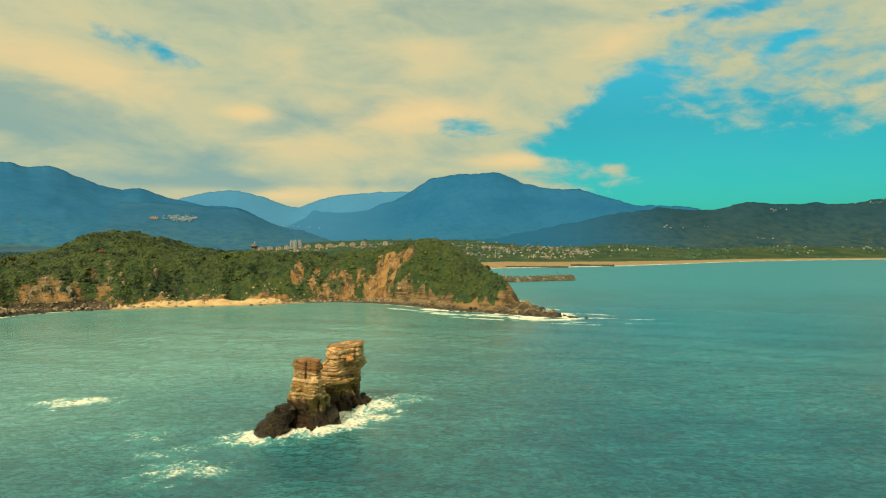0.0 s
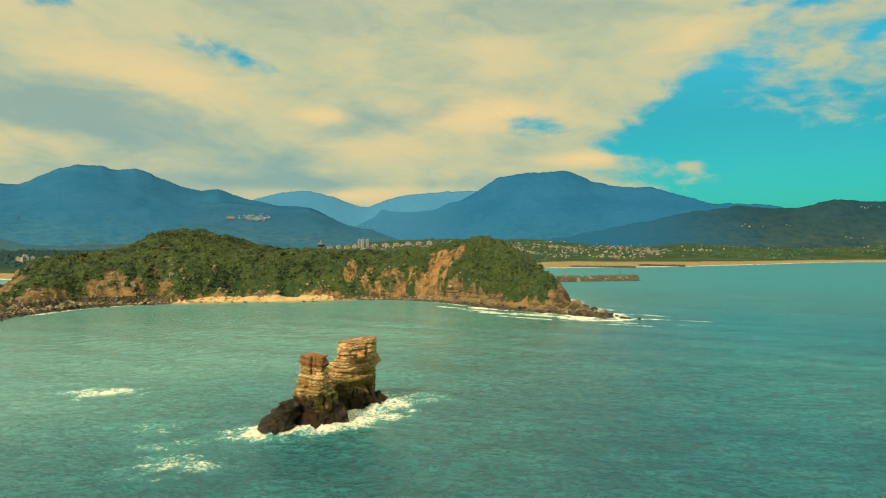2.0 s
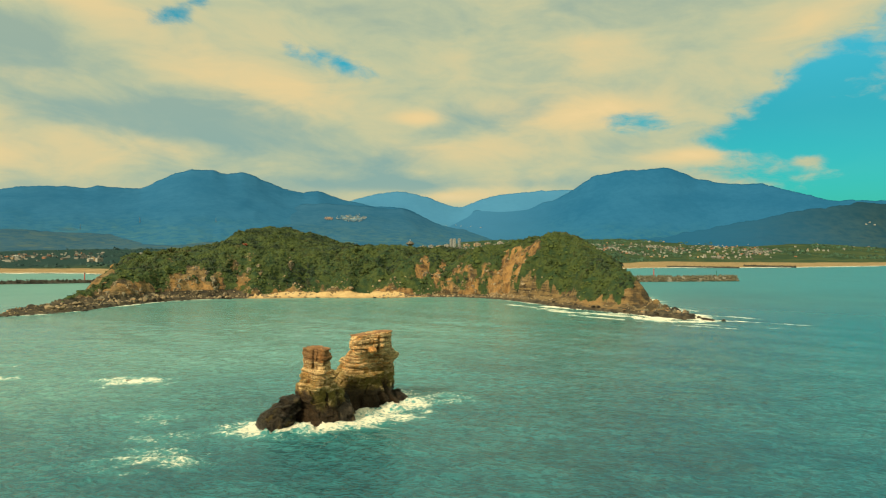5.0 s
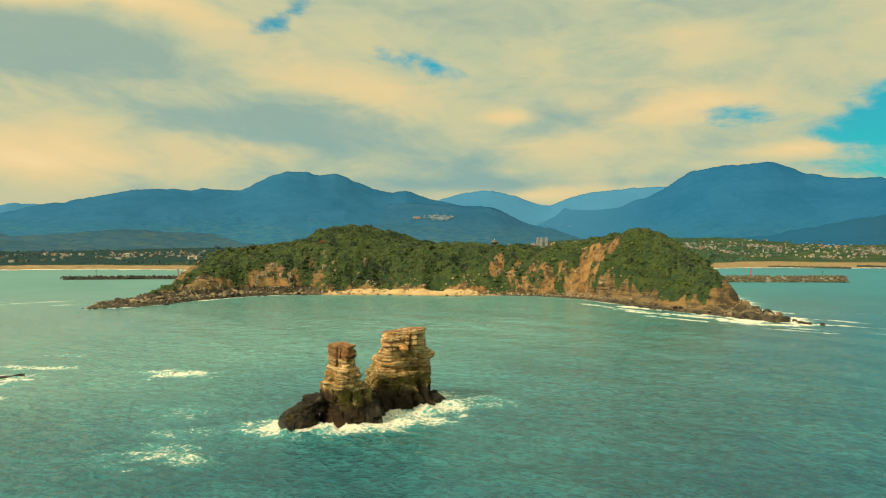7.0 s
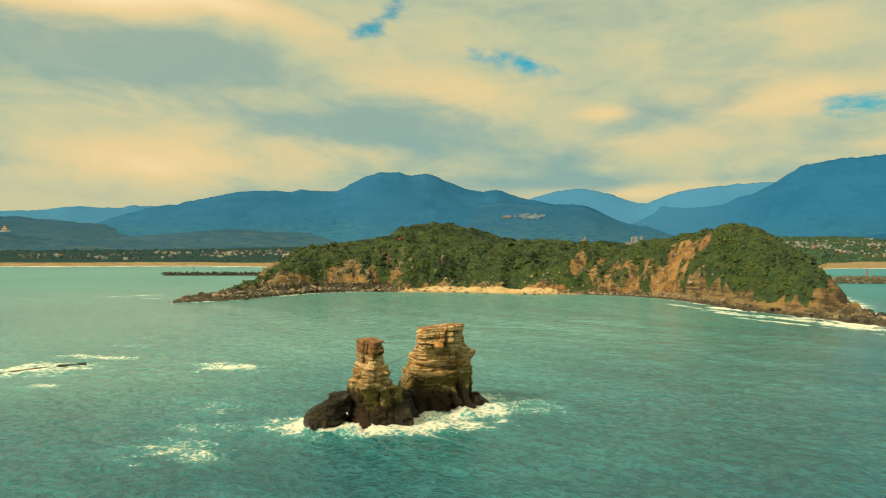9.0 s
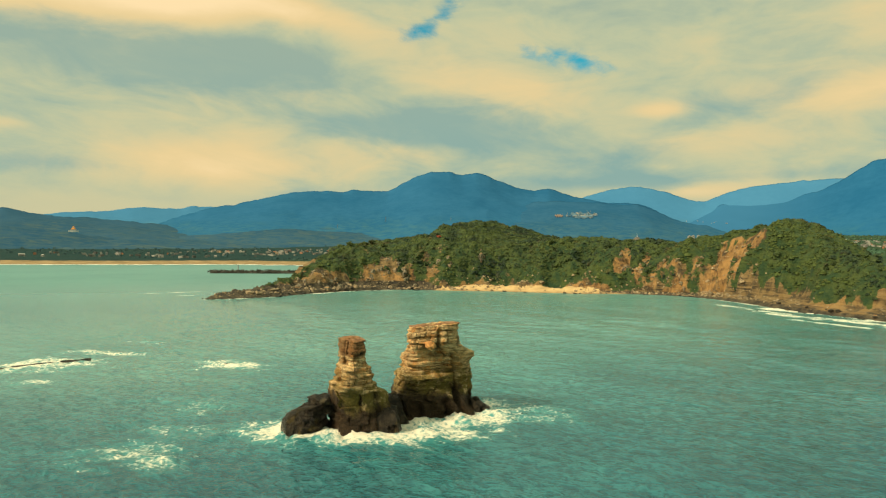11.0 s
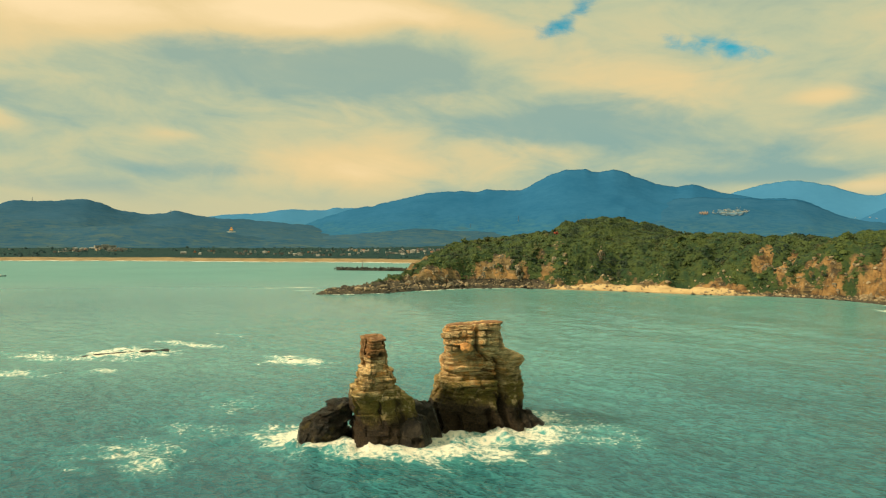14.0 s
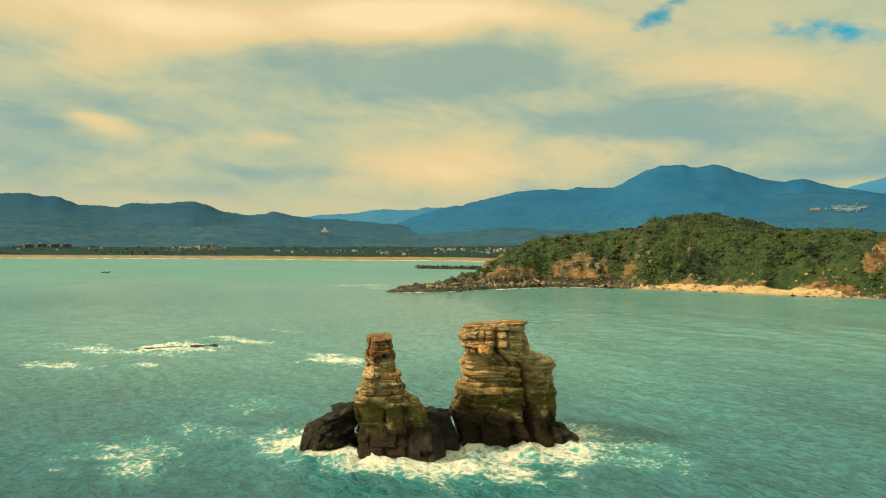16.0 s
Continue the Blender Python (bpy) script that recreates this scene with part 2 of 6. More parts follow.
def sea_water(n):
    p = place(n)

    chop = n.noise(n.stretch(p, 0.85, 1.1, 1.0), 0.62, 3, 0.5, 0.9)
    ripple = n.noise(n.stretch(p, 0.85, 1.1, 1.0), 1.9, 3, 0.55, 0.6)
    mid = n.noise(n.stretch(p, 0.7, 0.9, 1.0), 0.20, 3, 0.6, 0.6)
    big = n.noise(p, 0.012, 4, 0.6)
    foam = n.add("ShaderNodeAttribute", attribute_name="foam").outputs["Fac"]
    bent = n.add("ShaderNodeMix", {0: 0.35, 4: p, 5: n.add("ShaderNodeTexNoise", {"Vector": p, "Scale": 0.5, "Detail": 4}).outputs["Color"]}, data_type="VECTOR").outputs[1]
    lace = n.add("ShaderNodeTexVoronoi", {"Vector": bent, "Scale": 1.1}, feature="DISTANCE_TO_EDGE").outputs[0]
    veil = n.math("SUBTRACT", 0.62, n.math("MULTIPLY", lace, 1.3))
    patchy = n.math("ADD", n.math("MULTIPLY", n.math("SUBTRACT", n.noise(p, 0.30, 5, 0.6, 0.8), 0.5), 1.9), n.math("MULTIPLY", n.math("SUBTRACT", n.noise(p, 1.1, 7, 0.72, 0.8), 0.5), 2.4))
    broken = n.math("ADD", patchy, n.math("MULTIPLY", n.math("SUBTRACT", veil, 0.35), 0.9))
    white = n.math("MULTIPLY", n.ramp(n.math("ADD", n.math("MULTIPLY", foam, 1.45), n.math("SUBTRACT", broken, 0.98)), -0.16, 0.70), n.ramp(foam, 0.02, 0.25))
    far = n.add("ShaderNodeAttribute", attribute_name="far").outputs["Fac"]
    wide = n.add("ShaderNodeAttribute", attribute_name="wide").outputs["Fac"]
    milky = n.math("MULTIPLY", n.ramp(n.math("ADD", foam, n.math("MULTIPLY", patchy, 0.25)), 0.12, 1.0), 0.55)
    deep = n.mix(n.ramp(big, 0.35, 0.65), (0.015, 0.118, 0.150), (0.026, 0.150, 0.175))
    shallow = n.add("ShaderNodeAttribute", attribute_name="shallow").outputs["Fac"]
    deep = n.mix(n.ramp(n.add("ShaderNodeSeparateXYZ", {0: p}).outputs[0], -70.0, 30.0), deep, n.mix(1.0, deep, (0.98, 0.88, 0.93), "MULTIPLY"))
    # windswept patches: their duller and brighter reflection goes into the body colour
    gust_shade = n.ramp(n.math("ADD", n.math("MULTIPLY", n.noise(n.stretch(p, 0.55, 1.0, 1.0), 0.085, 5, 0.62, 0.8), 0.6), n.math("MULTIPLY", n.noise(p, 0.018, 3, 0.5), 0.4)), 0.44, 0.58)
    deep = n.mix(gust_shade, n.mix(1.0, deep, (0.72, 0.80, 0.86), "MULTIPLY"), n.mix(1.0, deep, (1.08, 1.1, 1.12), "MULTIPLY"))
    # shallow bay colour, and reflected cloud painted on open water, redder westward
    deep = n.mix(n.math("MULTIPLY", shallow, n.math("ADD", 0.5, big)), deep, n.mix(n.ramp(n.add("ShaderNodeSeparateXYZ", {0: p}).outputs[0], -130.0, 40.0), (0.132, 0.285, 0.282), (0.098, 0.268, 0.266)))
    # clear sky's reflection on the far eastern water, painted as body colour
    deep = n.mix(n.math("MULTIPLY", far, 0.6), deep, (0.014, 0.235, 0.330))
    calm = n.add("ShaderNodeAttribute", attribute_name="calm").outputs["Fac"]
    # light and shade of the small waves painted into the water colour
    wave_shade = n.ramp(n.math("ADD", n.math("MULTIPLY", chop, 0.62), n.math("MULTIPLY", ripple, 0.38)), 0.42, 0.57)
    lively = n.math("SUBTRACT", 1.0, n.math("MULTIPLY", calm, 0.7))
    deep = n.mix(lively, deep, n.mix(wave_shade, n.mix(1.0, deep, (0.66, 0.72, 0.77), "MULTIPLY"), n.mix(1.0, deep, (1.26, 1.18, 1.15), "MULTIPLY")))
    body = n.mix(milky, n.mix(1.0, deep, (0.80, 0.94, 0.90), "MULTIPLY"), (0.09, 0.42, 0.40))
    crest = n.math("SUBTRACT", 1.0, n.math("MULTIPLY", n.math("ABSOLUTE", n.math("SUBTRACT", n.noise(n.stretch(p, 0.7, 1.2, 1.0), 0.42, 4, 0.6, 1.0), 0.5)), 3.2))
    high = n.math("ADD", n.math("ADD", n.math("ADD", n.math("MULTIPLY", mid, 0.55), n.math("MULTIPLY", crest, 0.30)), n.math("MULTIPLY", chop, 2.4)), n.math("MULTIPLY", ripple, 0.62))
    high = n.math("MULTIPLY", high, n.math("SUBTRACT", 1.0, n.math("MULTIPLY", calm, 0.62)))
    # specular tint puts a teal colour grade on the reflected sky
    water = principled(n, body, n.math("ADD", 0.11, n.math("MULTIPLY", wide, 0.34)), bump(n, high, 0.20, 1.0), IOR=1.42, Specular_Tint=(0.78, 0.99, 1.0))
    froth = principled(n, (0.86, 0.81, 0.67), 0.9, bump(n, n.noise(p, 1.6, 5, 0.7), 0.5))
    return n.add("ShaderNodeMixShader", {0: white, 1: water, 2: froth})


def surf_foam(n):
    p = place(n)
    k = n.ramp(n.noise(n.stretch(p, 0.5, 0.5, 1), 0.12, 5, 0.7), 0.40, 0.52)
    return n.add("ShaderNodeMixShader", {0: k, 1: principled(n, (0.03, 0.17, 0.15), 0.25), 2: principled(n, (0.84, 0.82, 0.74), 0.9)})


def stack_rock(n, rust=0.0, spray=1.6):
    """Bedded sandstone: tan and ochre beds, iron stains, a black wet foot with a green belt over it."""
    p = place(n)
    z = n.add("ShaderNodeSeparateXYZ", {0: p}).outputs[2]
    warp = n.noise(p, 0.35, 4, 0.6)
    bed = n.noise(n.stretch(p, 0.28, 0.28, 1.5), 1.0, 5, 0.65, 0.4)
    thin = n.noise(n.stretch(p, 0.3, 0.3, 6.0), 1.0, 4, 0.7, 0.2)
    blotch = n.noise(p, 0.55, 5, 0.65, 0.6)
    grain = n.noise(p, 5.0, 4, 0.7)
    c = n.mix(n.ramp(bed, 0.36, 0.62), (0.27, 0.165, 0.075), (0.80, 0.58, 0.31))
    c = n.mix(n.math("MULTIPLY", n.ramp(blotch, 0.50, 0.64), 0.8), c, (0.72, 0.35, 0.11))
    c = n.mix(n.math("MULTIPLY", n.ramp(blotch, 0.48, 0.30), 0.6), c, (0.74, 0.60, 0.36))
    c = n.mix(n.math("MULTIPLY", n.ramp(thin, 0.46, 0.36), 0.5), c, (0.070, 0.043, 0.022))
    pale = n.noise(n.stretch(p, 0.16, 0.16, 1.1), 1.0, 4, 0.6, 0.3)
    c = n.mix(n.math("MULTIPLY", n.ramp(pale, 0.54, 0.64), 0.75), c, (0.80, 0.64, 0.38))
    streak = n.noise(n.stretch(p, 1.1, 1.1, 0.10), 1.0, 4, 0.6)
    c = n.mix(n.math("MULTIPLY", n.ramp(streak, 0.52, 0.68), 0.55), c, (0.075, 0.05, 0.032))
    facing = n.add("ShaderNodeVectorMath", {0: n.add("ShaderNodeNewGeometry").outputs["Normal"], 1: (-0.3, -0.95, 0.0)}, operation="DOT_PRODUCT").outputs["Value"]
    splash = n.math("MULTIPLY", n.ramp(facing, 0.2, 0.9), spray)
    level = n.math("SUBTRACT", n.math("ADD", z, n.math("MULTIPLY", n.math("SUBTRACT", warp, 0.5), 7.0)), splash)
    green = n.math("MULTIPLY", n.math("MULTIPLY", n.ramp(level, 10.6, 7.6), n.ramp(blotch, 0.32, 0.50)), n.math("SUBTRACT", 0.95, n.math("MULTIPLY", n.ramp(facing, 0.2, 0.9), 0.4)))
    c = n.mix(n.math("MULTIPLY", n.ramp(n.math("ADD", z, n.math("MULTIPLY", warp, 2.0)), 14.6, 15.6), rust), c, (0.17, 0.080, 0.032))
    c = n.mix(green, c, n.mix(grain, (0.080, 0.072, 0.015), (0.21, 0.170, 0.045)))
    wet = n.ramp(level, 5.9, 3.3)
    c = n.mix(wet, c, n.mix(n.ramp(grain, 0.35, 0.7), (0.014, 0.010, 0.007), (0.072, 0.047, 0.026)))
    crack = n.add("ShaderNodeAttribute", attribute_name="crack").outputs["Fac"]
    c = n.mix(n.math("MULTIPLY", crack, 0.92), c, (0.020, 0.013, 0.008))
    c = n.mix(1.0, c, n.mix(n.ramp(grain, 0.25, 0.75), (0.80, 0.75, 0.69), (1.48, 1.42, 1.33)), "MULTIPLY")
    normal = bump(n, n.math("ADD", n.math("ADD", n.math("MULTIPLY", thin, 0.8), n.math("MULTIPLY", grain, 0.25)), n.math("MULTIPLY", blotch, 0.7)), 0.8)
    return principled(n, c, n.math("SUBTRACT", 0.9, n.math("MULTIPLY", wet, 0.45)), normal, Specular_IOR_Level=0.2)


def cap_rock(n):
    p = place(n)
    c = n.mix(n.ramp(n.noise(p, 0.8, 5, 0.65), 0.35, 0.65), (0.19, 0.085, 0.035), (0.33, 0.18, 0.085))
    c = n.mix(n.math("MULTIPLY", n.ramp(n.noise(p, 3.5, 4, 0.7), 0.5, 0.7), 0.5), c, (0.08, 0.05, 0.03))
    return principled(n, c, 0.92, bump(n, n.noise(p, 2.2, 5, 0.7), 0.4))


def wet_rock(n):
    p = place(n)
    g = n.noise(p, 0.9, 5, 0.65, 0.4)
    c = n.mix(n.ramp(g, 0.38, 0.66), (0.012, 0.010, 0.008), (0.075, 0.057, 0.038))
    c = n.mix(n.math("MULTIPLY", n.ramp(n.noise(p, 0.5, 3), 0.58, 0.68), 0.5), c, (0.15, 0.11, 0.03))
    return principled(n, c, 0.40, bump(n, n.noise(p, 1.1, 7, 0.75), 1.6), Specular_IOR_Level=0.35)


def cliff(n):
    """Headland ground: tan rock and red soil on steep places, thin grass where it is flatter."""
    p = place(n)
    z = n.add("ShaderNodeSeparateXYZ", {0: p}).outputs[2]
    tilted = n.add("ShaderNodeMapping", {"Vector": p, "Rotation": (radians(6), radians(-11), 0), "Scale": (0.05, 0.05, 0.62)}).outputs[0]
    bed = n.noise(tilted, 1.0, 5, 0.65, 0.4)
    big = n.noise(p, 0.03, 4, 0.6)
    spot = n.noise(p, 0.28, 5, 0.68)
    rill = n.noise(n.stretch(p, 1, 1, 0.22), 0.16, 5, 0.68, 0.4)
    c = n.mix(n.ramp(n.math("ADD", n.math("MULTIPLY", bed, 0.5), n.math("MULTIPLY", rill, 0.5)), 0.40, 0.58), (0.022, 0.017, 0.010), (0.185, 0.125, 0.052))
    line = n.noise(n.stretch(p, 0.035, 0.035, 1.0), 1.3, 4, 0.7, 0.25)
    c = n.mix(1.0, c, n.mix(n.ramp(line, 0.38, 0.58), (0.82, 0.80, 0.78), (1.10, 1.08, 1.05)), "MULTIPLY")
    soil = n.add("ShaderNodeAttribute", attribute_name="soil").outputs["Fac"]
    c = n.mix(n.ramp(n.math("ADD", soil, n.math("MULTIPLY", n.math("SUBTRACT", spot, 0.5), 0.8)), 0.3, 0.7), c, n.mix(n.ramp(rill, 0.36, 0.62), (0.058, 0.030, 0.011), (0.31, 0.170, 0.056)))
    c = n.mix(n.math("MULTIPLY", n.ramp(big, 0.50, 0.64), 0.55), c, (0.30, 0.165, 0.050))
    c = n.mix(n.math("MULTIPLY", n.ramp(spot, 0.56, 0.70), 0.5), c, (0.36, 0.28, 0.17))
    c = n.mix(n.math("MULTIPLY", n.ramp(rill, 0.46, 0.33), 0.7), c, (0.045, 0.038, 0.022))
    green = n.add("ShaderNodeAttribute", attribute_name="green").outputs["Fac"]
    turf = n.mix(n.ramp(n.noise(p, 0.16, 5, 0.65), 0.35, 0.65), (0.010, 0.036, 0.009), (0.048, 0.070, 0.012))
    c = n.mix(n.ramp(n.math("ADD", green, n.math("MULTIPLY", n.math("SUBTRACT", spot, 0.5), 1.8)), 0.35, 0.6), c, turf)
    east = n.add("ShaderNodeSeparateXYZ", {0: p}).outputs[0]
    # dark foot band reaches higher along the western cliff and the cape
    dark_rise = n.math("ADD", n.math("MULTIPLY", n.ramp(east, -225.0, -262.0), 4.6), n.math("MULTIPLY", n.ramp(east, 48.0, 68.0), 3.2))
    wet = n.ramp(n.math("ADD", n.math("SUBTRACT", z, dark_rise), n.math("MULTIPLY", n.math("SUBTRACT", spot, 0.5), 2.4)), 2.3, 1.2)
    c = n.mix(wet, c, n.mix(n.ramp(spot, 0.40, 0.62), (0.020, 0.016, 0.011), (0.085, 0.066, 0.038)))
    return principled(n, c, 0.9, bump(n, n.math("ADD", n.math("MULTIPLY", bed, 1.5), spot), 1.2))


def crag_stone(n):
    """Jointed grey and tan cliff rock with dark cracks."""
    p = place(n)
    joint = n.noise(n.stretch(p, 0.9, 0.9, 0.25), 1.0, 5, 0.65, 0.4)
    bed = n.noise(n.stretch(p, 0.2, 0.2, 1.1), 1.0, 4, 0.6)
    c = n.mix(n.ramp(joint, 0.36, 0.56), (0.026, 0.022, 0.016), (0.20, 0.172, 0.118))
    c = n.mix(n.math("MULTIPLY", n.ramp(bed, 0.52, 0.66), 0.7), c, (0.42, 0.21, 0.07))
    c = n.mix(n.math("MULTIPLY", n.ramp(bed, 0.46, 0.34), 0.6), c, (0.05, 0.06, 0.018))
    return principled(n, c, 0.9, bump(n, n.math("ADD", joint, bed), 0.8))


def sand(n):
    p = place(n)
    z = n.add("ShaderNodeSeparateXYZ", {0: p}).outputs[2]
    c = n.mix(n.ramp(n.noise(p, 0.09, 5, 0.65), 0.35, 0.65), (0.42, 0.275, 0.12), (0.56, 0.39, 0.19))
    c = n.mix(n.ramp(n.math("ADD", z, n.noise(p, 0.2, 3)), 1.1, 0.6), c, (0.26, 0.18, 0.09))
    return principled(n, c, 0.95, bump(n, n.noise(p, 0.8, 5, 0.7), 0.15))


def leaves(n):
    """Scrub and tree leaves, each clump with its own green."""
    own = n.add("ShaderNodeNewGeometry").outputs["Random Per Island"]
    p = place(n)
    patch = n.math("ADD", n.math("MULTIPLY", n.noise(p, 0.022, 4, 0.6), 0.65), n.math("MULTIPLY", n.noise(p, 0.11, 4, 0.65), 0.35))
    warm = n.mix(n.ramp(patch, 0.42, 0.56), (0.003, 0.019, 0.006), (0.050, 0.076, 0.009))
    dry = n.noise(p, 0.05, 4, 0.7)
    warm = n.mix(n.math("MULTIPLY", n.ramp(dry, 0.55, 0.66), 0.6), warm, (0.066, 0.052, 0.011))
    c = n.mix(own, n.mix(1.0, warm, (0.82, 0.84, 0.84), "MULTIPLY"), n.mix(1.0, warm, (1.16, 1.15, 1.1), "MULTIPLY"))
    return principled(n, c, 0.75, None, Subsurface_Weight=0.0)


def plain(name, color, rough=0.8, spread=0.25, scale=0.5):
    dark, light = tuple(v * (1 - spread) for v in color), tuple(min(1, v * (1 + spread)) for v in color)

    def build(n):
        p = place(n)
        g = n.noise(p, scale, 5, 0.65)
        return principled(n, n.mix(n.ramp(g, 0.3, 0.7), dark, light), rough, bump(n, n.noise(p, scale * 4, 4, 0.7), 0.05))
    return material(name, build)


def hazed_forest(name, dark, light, blend=None):
    """Wooded slopes seen from kilometres off, with air haze mixed into the base colour."""
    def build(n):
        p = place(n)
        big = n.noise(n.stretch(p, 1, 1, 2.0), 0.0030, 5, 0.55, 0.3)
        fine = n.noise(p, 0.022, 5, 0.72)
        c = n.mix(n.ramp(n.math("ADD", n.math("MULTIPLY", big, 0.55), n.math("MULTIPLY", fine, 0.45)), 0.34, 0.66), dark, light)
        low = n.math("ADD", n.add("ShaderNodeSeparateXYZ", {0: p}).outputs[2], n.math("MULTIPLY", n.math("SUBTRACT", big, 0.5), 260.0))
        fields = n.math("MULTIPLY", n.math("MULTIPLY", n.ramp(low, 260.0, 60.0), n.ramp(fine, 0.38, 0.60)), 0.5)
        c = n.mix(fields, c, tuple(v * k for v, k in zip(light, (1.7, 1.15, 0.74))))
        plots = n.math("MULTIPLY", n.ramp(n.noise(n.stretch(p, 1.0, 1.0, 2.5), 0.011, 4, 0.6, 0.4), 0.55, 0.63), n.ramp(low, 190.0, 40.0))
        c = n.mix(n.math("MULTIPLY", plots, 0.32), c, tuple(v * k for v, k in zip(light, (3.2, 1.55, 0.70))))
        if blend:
            # one end of the range is drawn further into the haze colour
            haze_tint, start, end = blend
            c = n.mix(n.ramp(n.add("ShaderNodeSeparateXYZ", {0: p}).outputs[0], start, end), c, haze_tint)
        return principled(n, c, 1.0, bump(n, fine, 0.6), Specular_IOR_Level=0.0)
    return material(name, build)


def fields(n):
    """The coastal plain: sand along the water, then scrub and fields."""
    p = place(n)
    inland = n.add("ShaderNodeAttribute", attribute_name="inland").outputs["Fac"]
    g = n.noise(p, 0.008, 5, 0.6)
    f = n.noise(p, 0.05, 5, 0.7)
    green = n.mix(n.ramp(g, 0.4, 0.6), (0.022, 0.048, 0.024), (0.058, 0.078, 0.030))
    green = n.mix(n.math("MULTIPLY", n.ramp(f, 0.45, 0.62), 0.6), green, (0.022, 0.055, 0.03))
    # distance haze painted into the green of the western plain
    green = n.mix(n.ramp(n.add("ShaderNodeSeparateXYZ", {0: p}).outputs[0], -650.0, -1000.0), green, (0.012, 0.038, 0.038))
    shore = n.mix(n.ramp(f, 0.35, 0.65), (0.22, 0.155, 0.080), (0.33, 0.235, 0.125))
    c = n.mix(n.ramp(n.math("ADD", inland, n.math("MULTIPLY", n.math("SUBTRACT", g, 0.5), 0.5)), 0.46, 0.54), shore, green)
    return principled(n, c, 0.95, bump(n, f, 2.0), Specular_IOR_Level=0.1)


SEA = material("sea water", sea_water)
SURF = material("surf foam", surf_foam)
STACK = material("bedded sandstone", stack_rock)
STACK_RUSTY = material("bedded sandstone with a rusty top", lambda n: stack_rock(n, 0.8, 3.2))
CAP = material("rusty cap rock", cap_rock)
WET = material("wet black rock", wet_rock)
CLIFF = material("headland ground", cliff)
SAND = material("beach sand", sand)
LEAF = material("scrub leaves", leaves)
def houses(n):
    own = n.add("ShaderNodeNewGeometry").outputs["Random Per Island"]
    c = n.mix(n.ramp(own, 0.15, 0.75), (0.085, 0.085, 0.08), (0.27, 0.265, 0.235))
    return principled(n, n.mix(n.ramp(own, 0.90, 0.93), c, (0.30, 0.13, 0.07)), 0.8)


HOUSES = material("house walls and roofs", houses)


def far_leaves(n):
    p = place(n)
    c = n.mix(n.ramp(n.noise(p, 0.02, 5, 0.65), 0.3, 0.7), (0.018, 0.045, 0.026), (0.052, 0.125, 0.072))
    # western leaves take the same painted haze blue
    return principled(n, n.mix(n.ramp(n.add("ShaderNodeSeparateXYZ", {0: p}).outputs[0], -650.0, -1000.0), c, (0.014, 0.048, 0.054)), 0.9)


LEAF_FAR = material("far leaves", far_leaves)
FIELDS = material("coastal plain", fields)
RED_LEAF = plain("red leaves", (0.26, 0.05, 0.02), 0.8)
BARK = plain("bark", (0.12, 0.085, 0.05), 0.9)
CONCRETE = plain("weathered concrete", (0.20, 0.185, 0.145), 0.9)
ARMOUR = plain("armour block concrete", (0.115, 0.105, 0.065), 0.9, 0.5)
WALL = plain("pale render", (0.34, 0.32, 0.275), 0.8, 0.15, 0.05)
WALL_GREY = plain("grey render", (0.30, 0.31, 0.31), 0.8, 0.15, 0.05)
WALL_TAN = plain("tan render", (0.40, 0.28, 0.16), 0.8, 0.15, 0.05)
ROOF = plain("grey roof sheet", (0.30, 0.29, 0.27), 0.7, 0.2, 0.05)
ROOF_RED = plain("red roof sheet", (0.42, 0.13, 0.06), 0.7, 0.2, 0.05)
ROOF_GOLD = plain("orange tiles", (0.62, 0.26, 0.04), 0.6, 0.2, 0.1)
GLASS = plain("dark window glass", (0.05, 0.07, 0.08), 0.2, 0.1)
RED_PAINT = plain("red paint", (0.45, 0.06, 0.03), 0.5)
GREEN_PAINT = plain("green paint", (0.03, 0.16, 0.10), 0.5)
DARK_STONE = plain("wet dark stone", (0.040, 0.038, 0.030), 1.0, 0.6)
HULL = plain("dark hull paint", (0.05, 0.06, 0.07), 0.5)
ORANGE_STONE = plain("orange weathered sandstone", (0.46, 0.225, 0.070), 0.9, 0.4, 0.9)
# red render, dulled and blued by haze in its base colour
BRICK_FAR = plain("dull red render", (0.105, 0.078, 0.092), 0.9, 0.2, 0.05)
TOWER = plain("weathered brown concrete", (0.13, 0.115, 0.095), 0.9)
# earth and terrace colours below are pulled towards the mountain's haze blue
EARTH = plain("bare red earth", (0.190, 0.135, 0.105), 0.95, 0.3, 0.02)
PAVED = plain("pale paved terraces", (0.058, 0.118, 0.172), 0.9, 0.75, 0.03)
STEEL = plain("galvanised steel", (0.10, 0.155, 0.20), 0.6)
WHITE = plain("white paint", (0.75, 0.72, 0.66), 0.5)
# blue air haze is part of these base colours, palest on the farthest
FAR_BLUE = hazed_forest("farthest range", (0.046, 0.168, 0.325), (0.054, 0.186, 0.35))
PEAK_BLUE = hazed_forest("great peak", (0.014, 0.094, 0.214), (0.022, 0.116, 0.248), ((0.034, 0.135, 0.275), -150.0, -850.0))
RANGE_BLUE = hazed_forest("left range", (0.018, 0.098, 0.214), (0.028, 0.12, 0.244))
RANGE_DARK = hazed_forest("dark range", (0.024, 0.076, 0.14), (0.036, 0.094, 0.16))
RANGE_MID = hazed_forest("middle range", (0.019, 0.088, 0.184), (0.032, 0.11, 0.208))
HILL_DARK = hazed_forest("near wooded hills", (0.012, 0.040, 0.062), (0.026, 0.060, 0.080), ((0.017, 0.092, 0.196), 1500.0, 300.0))

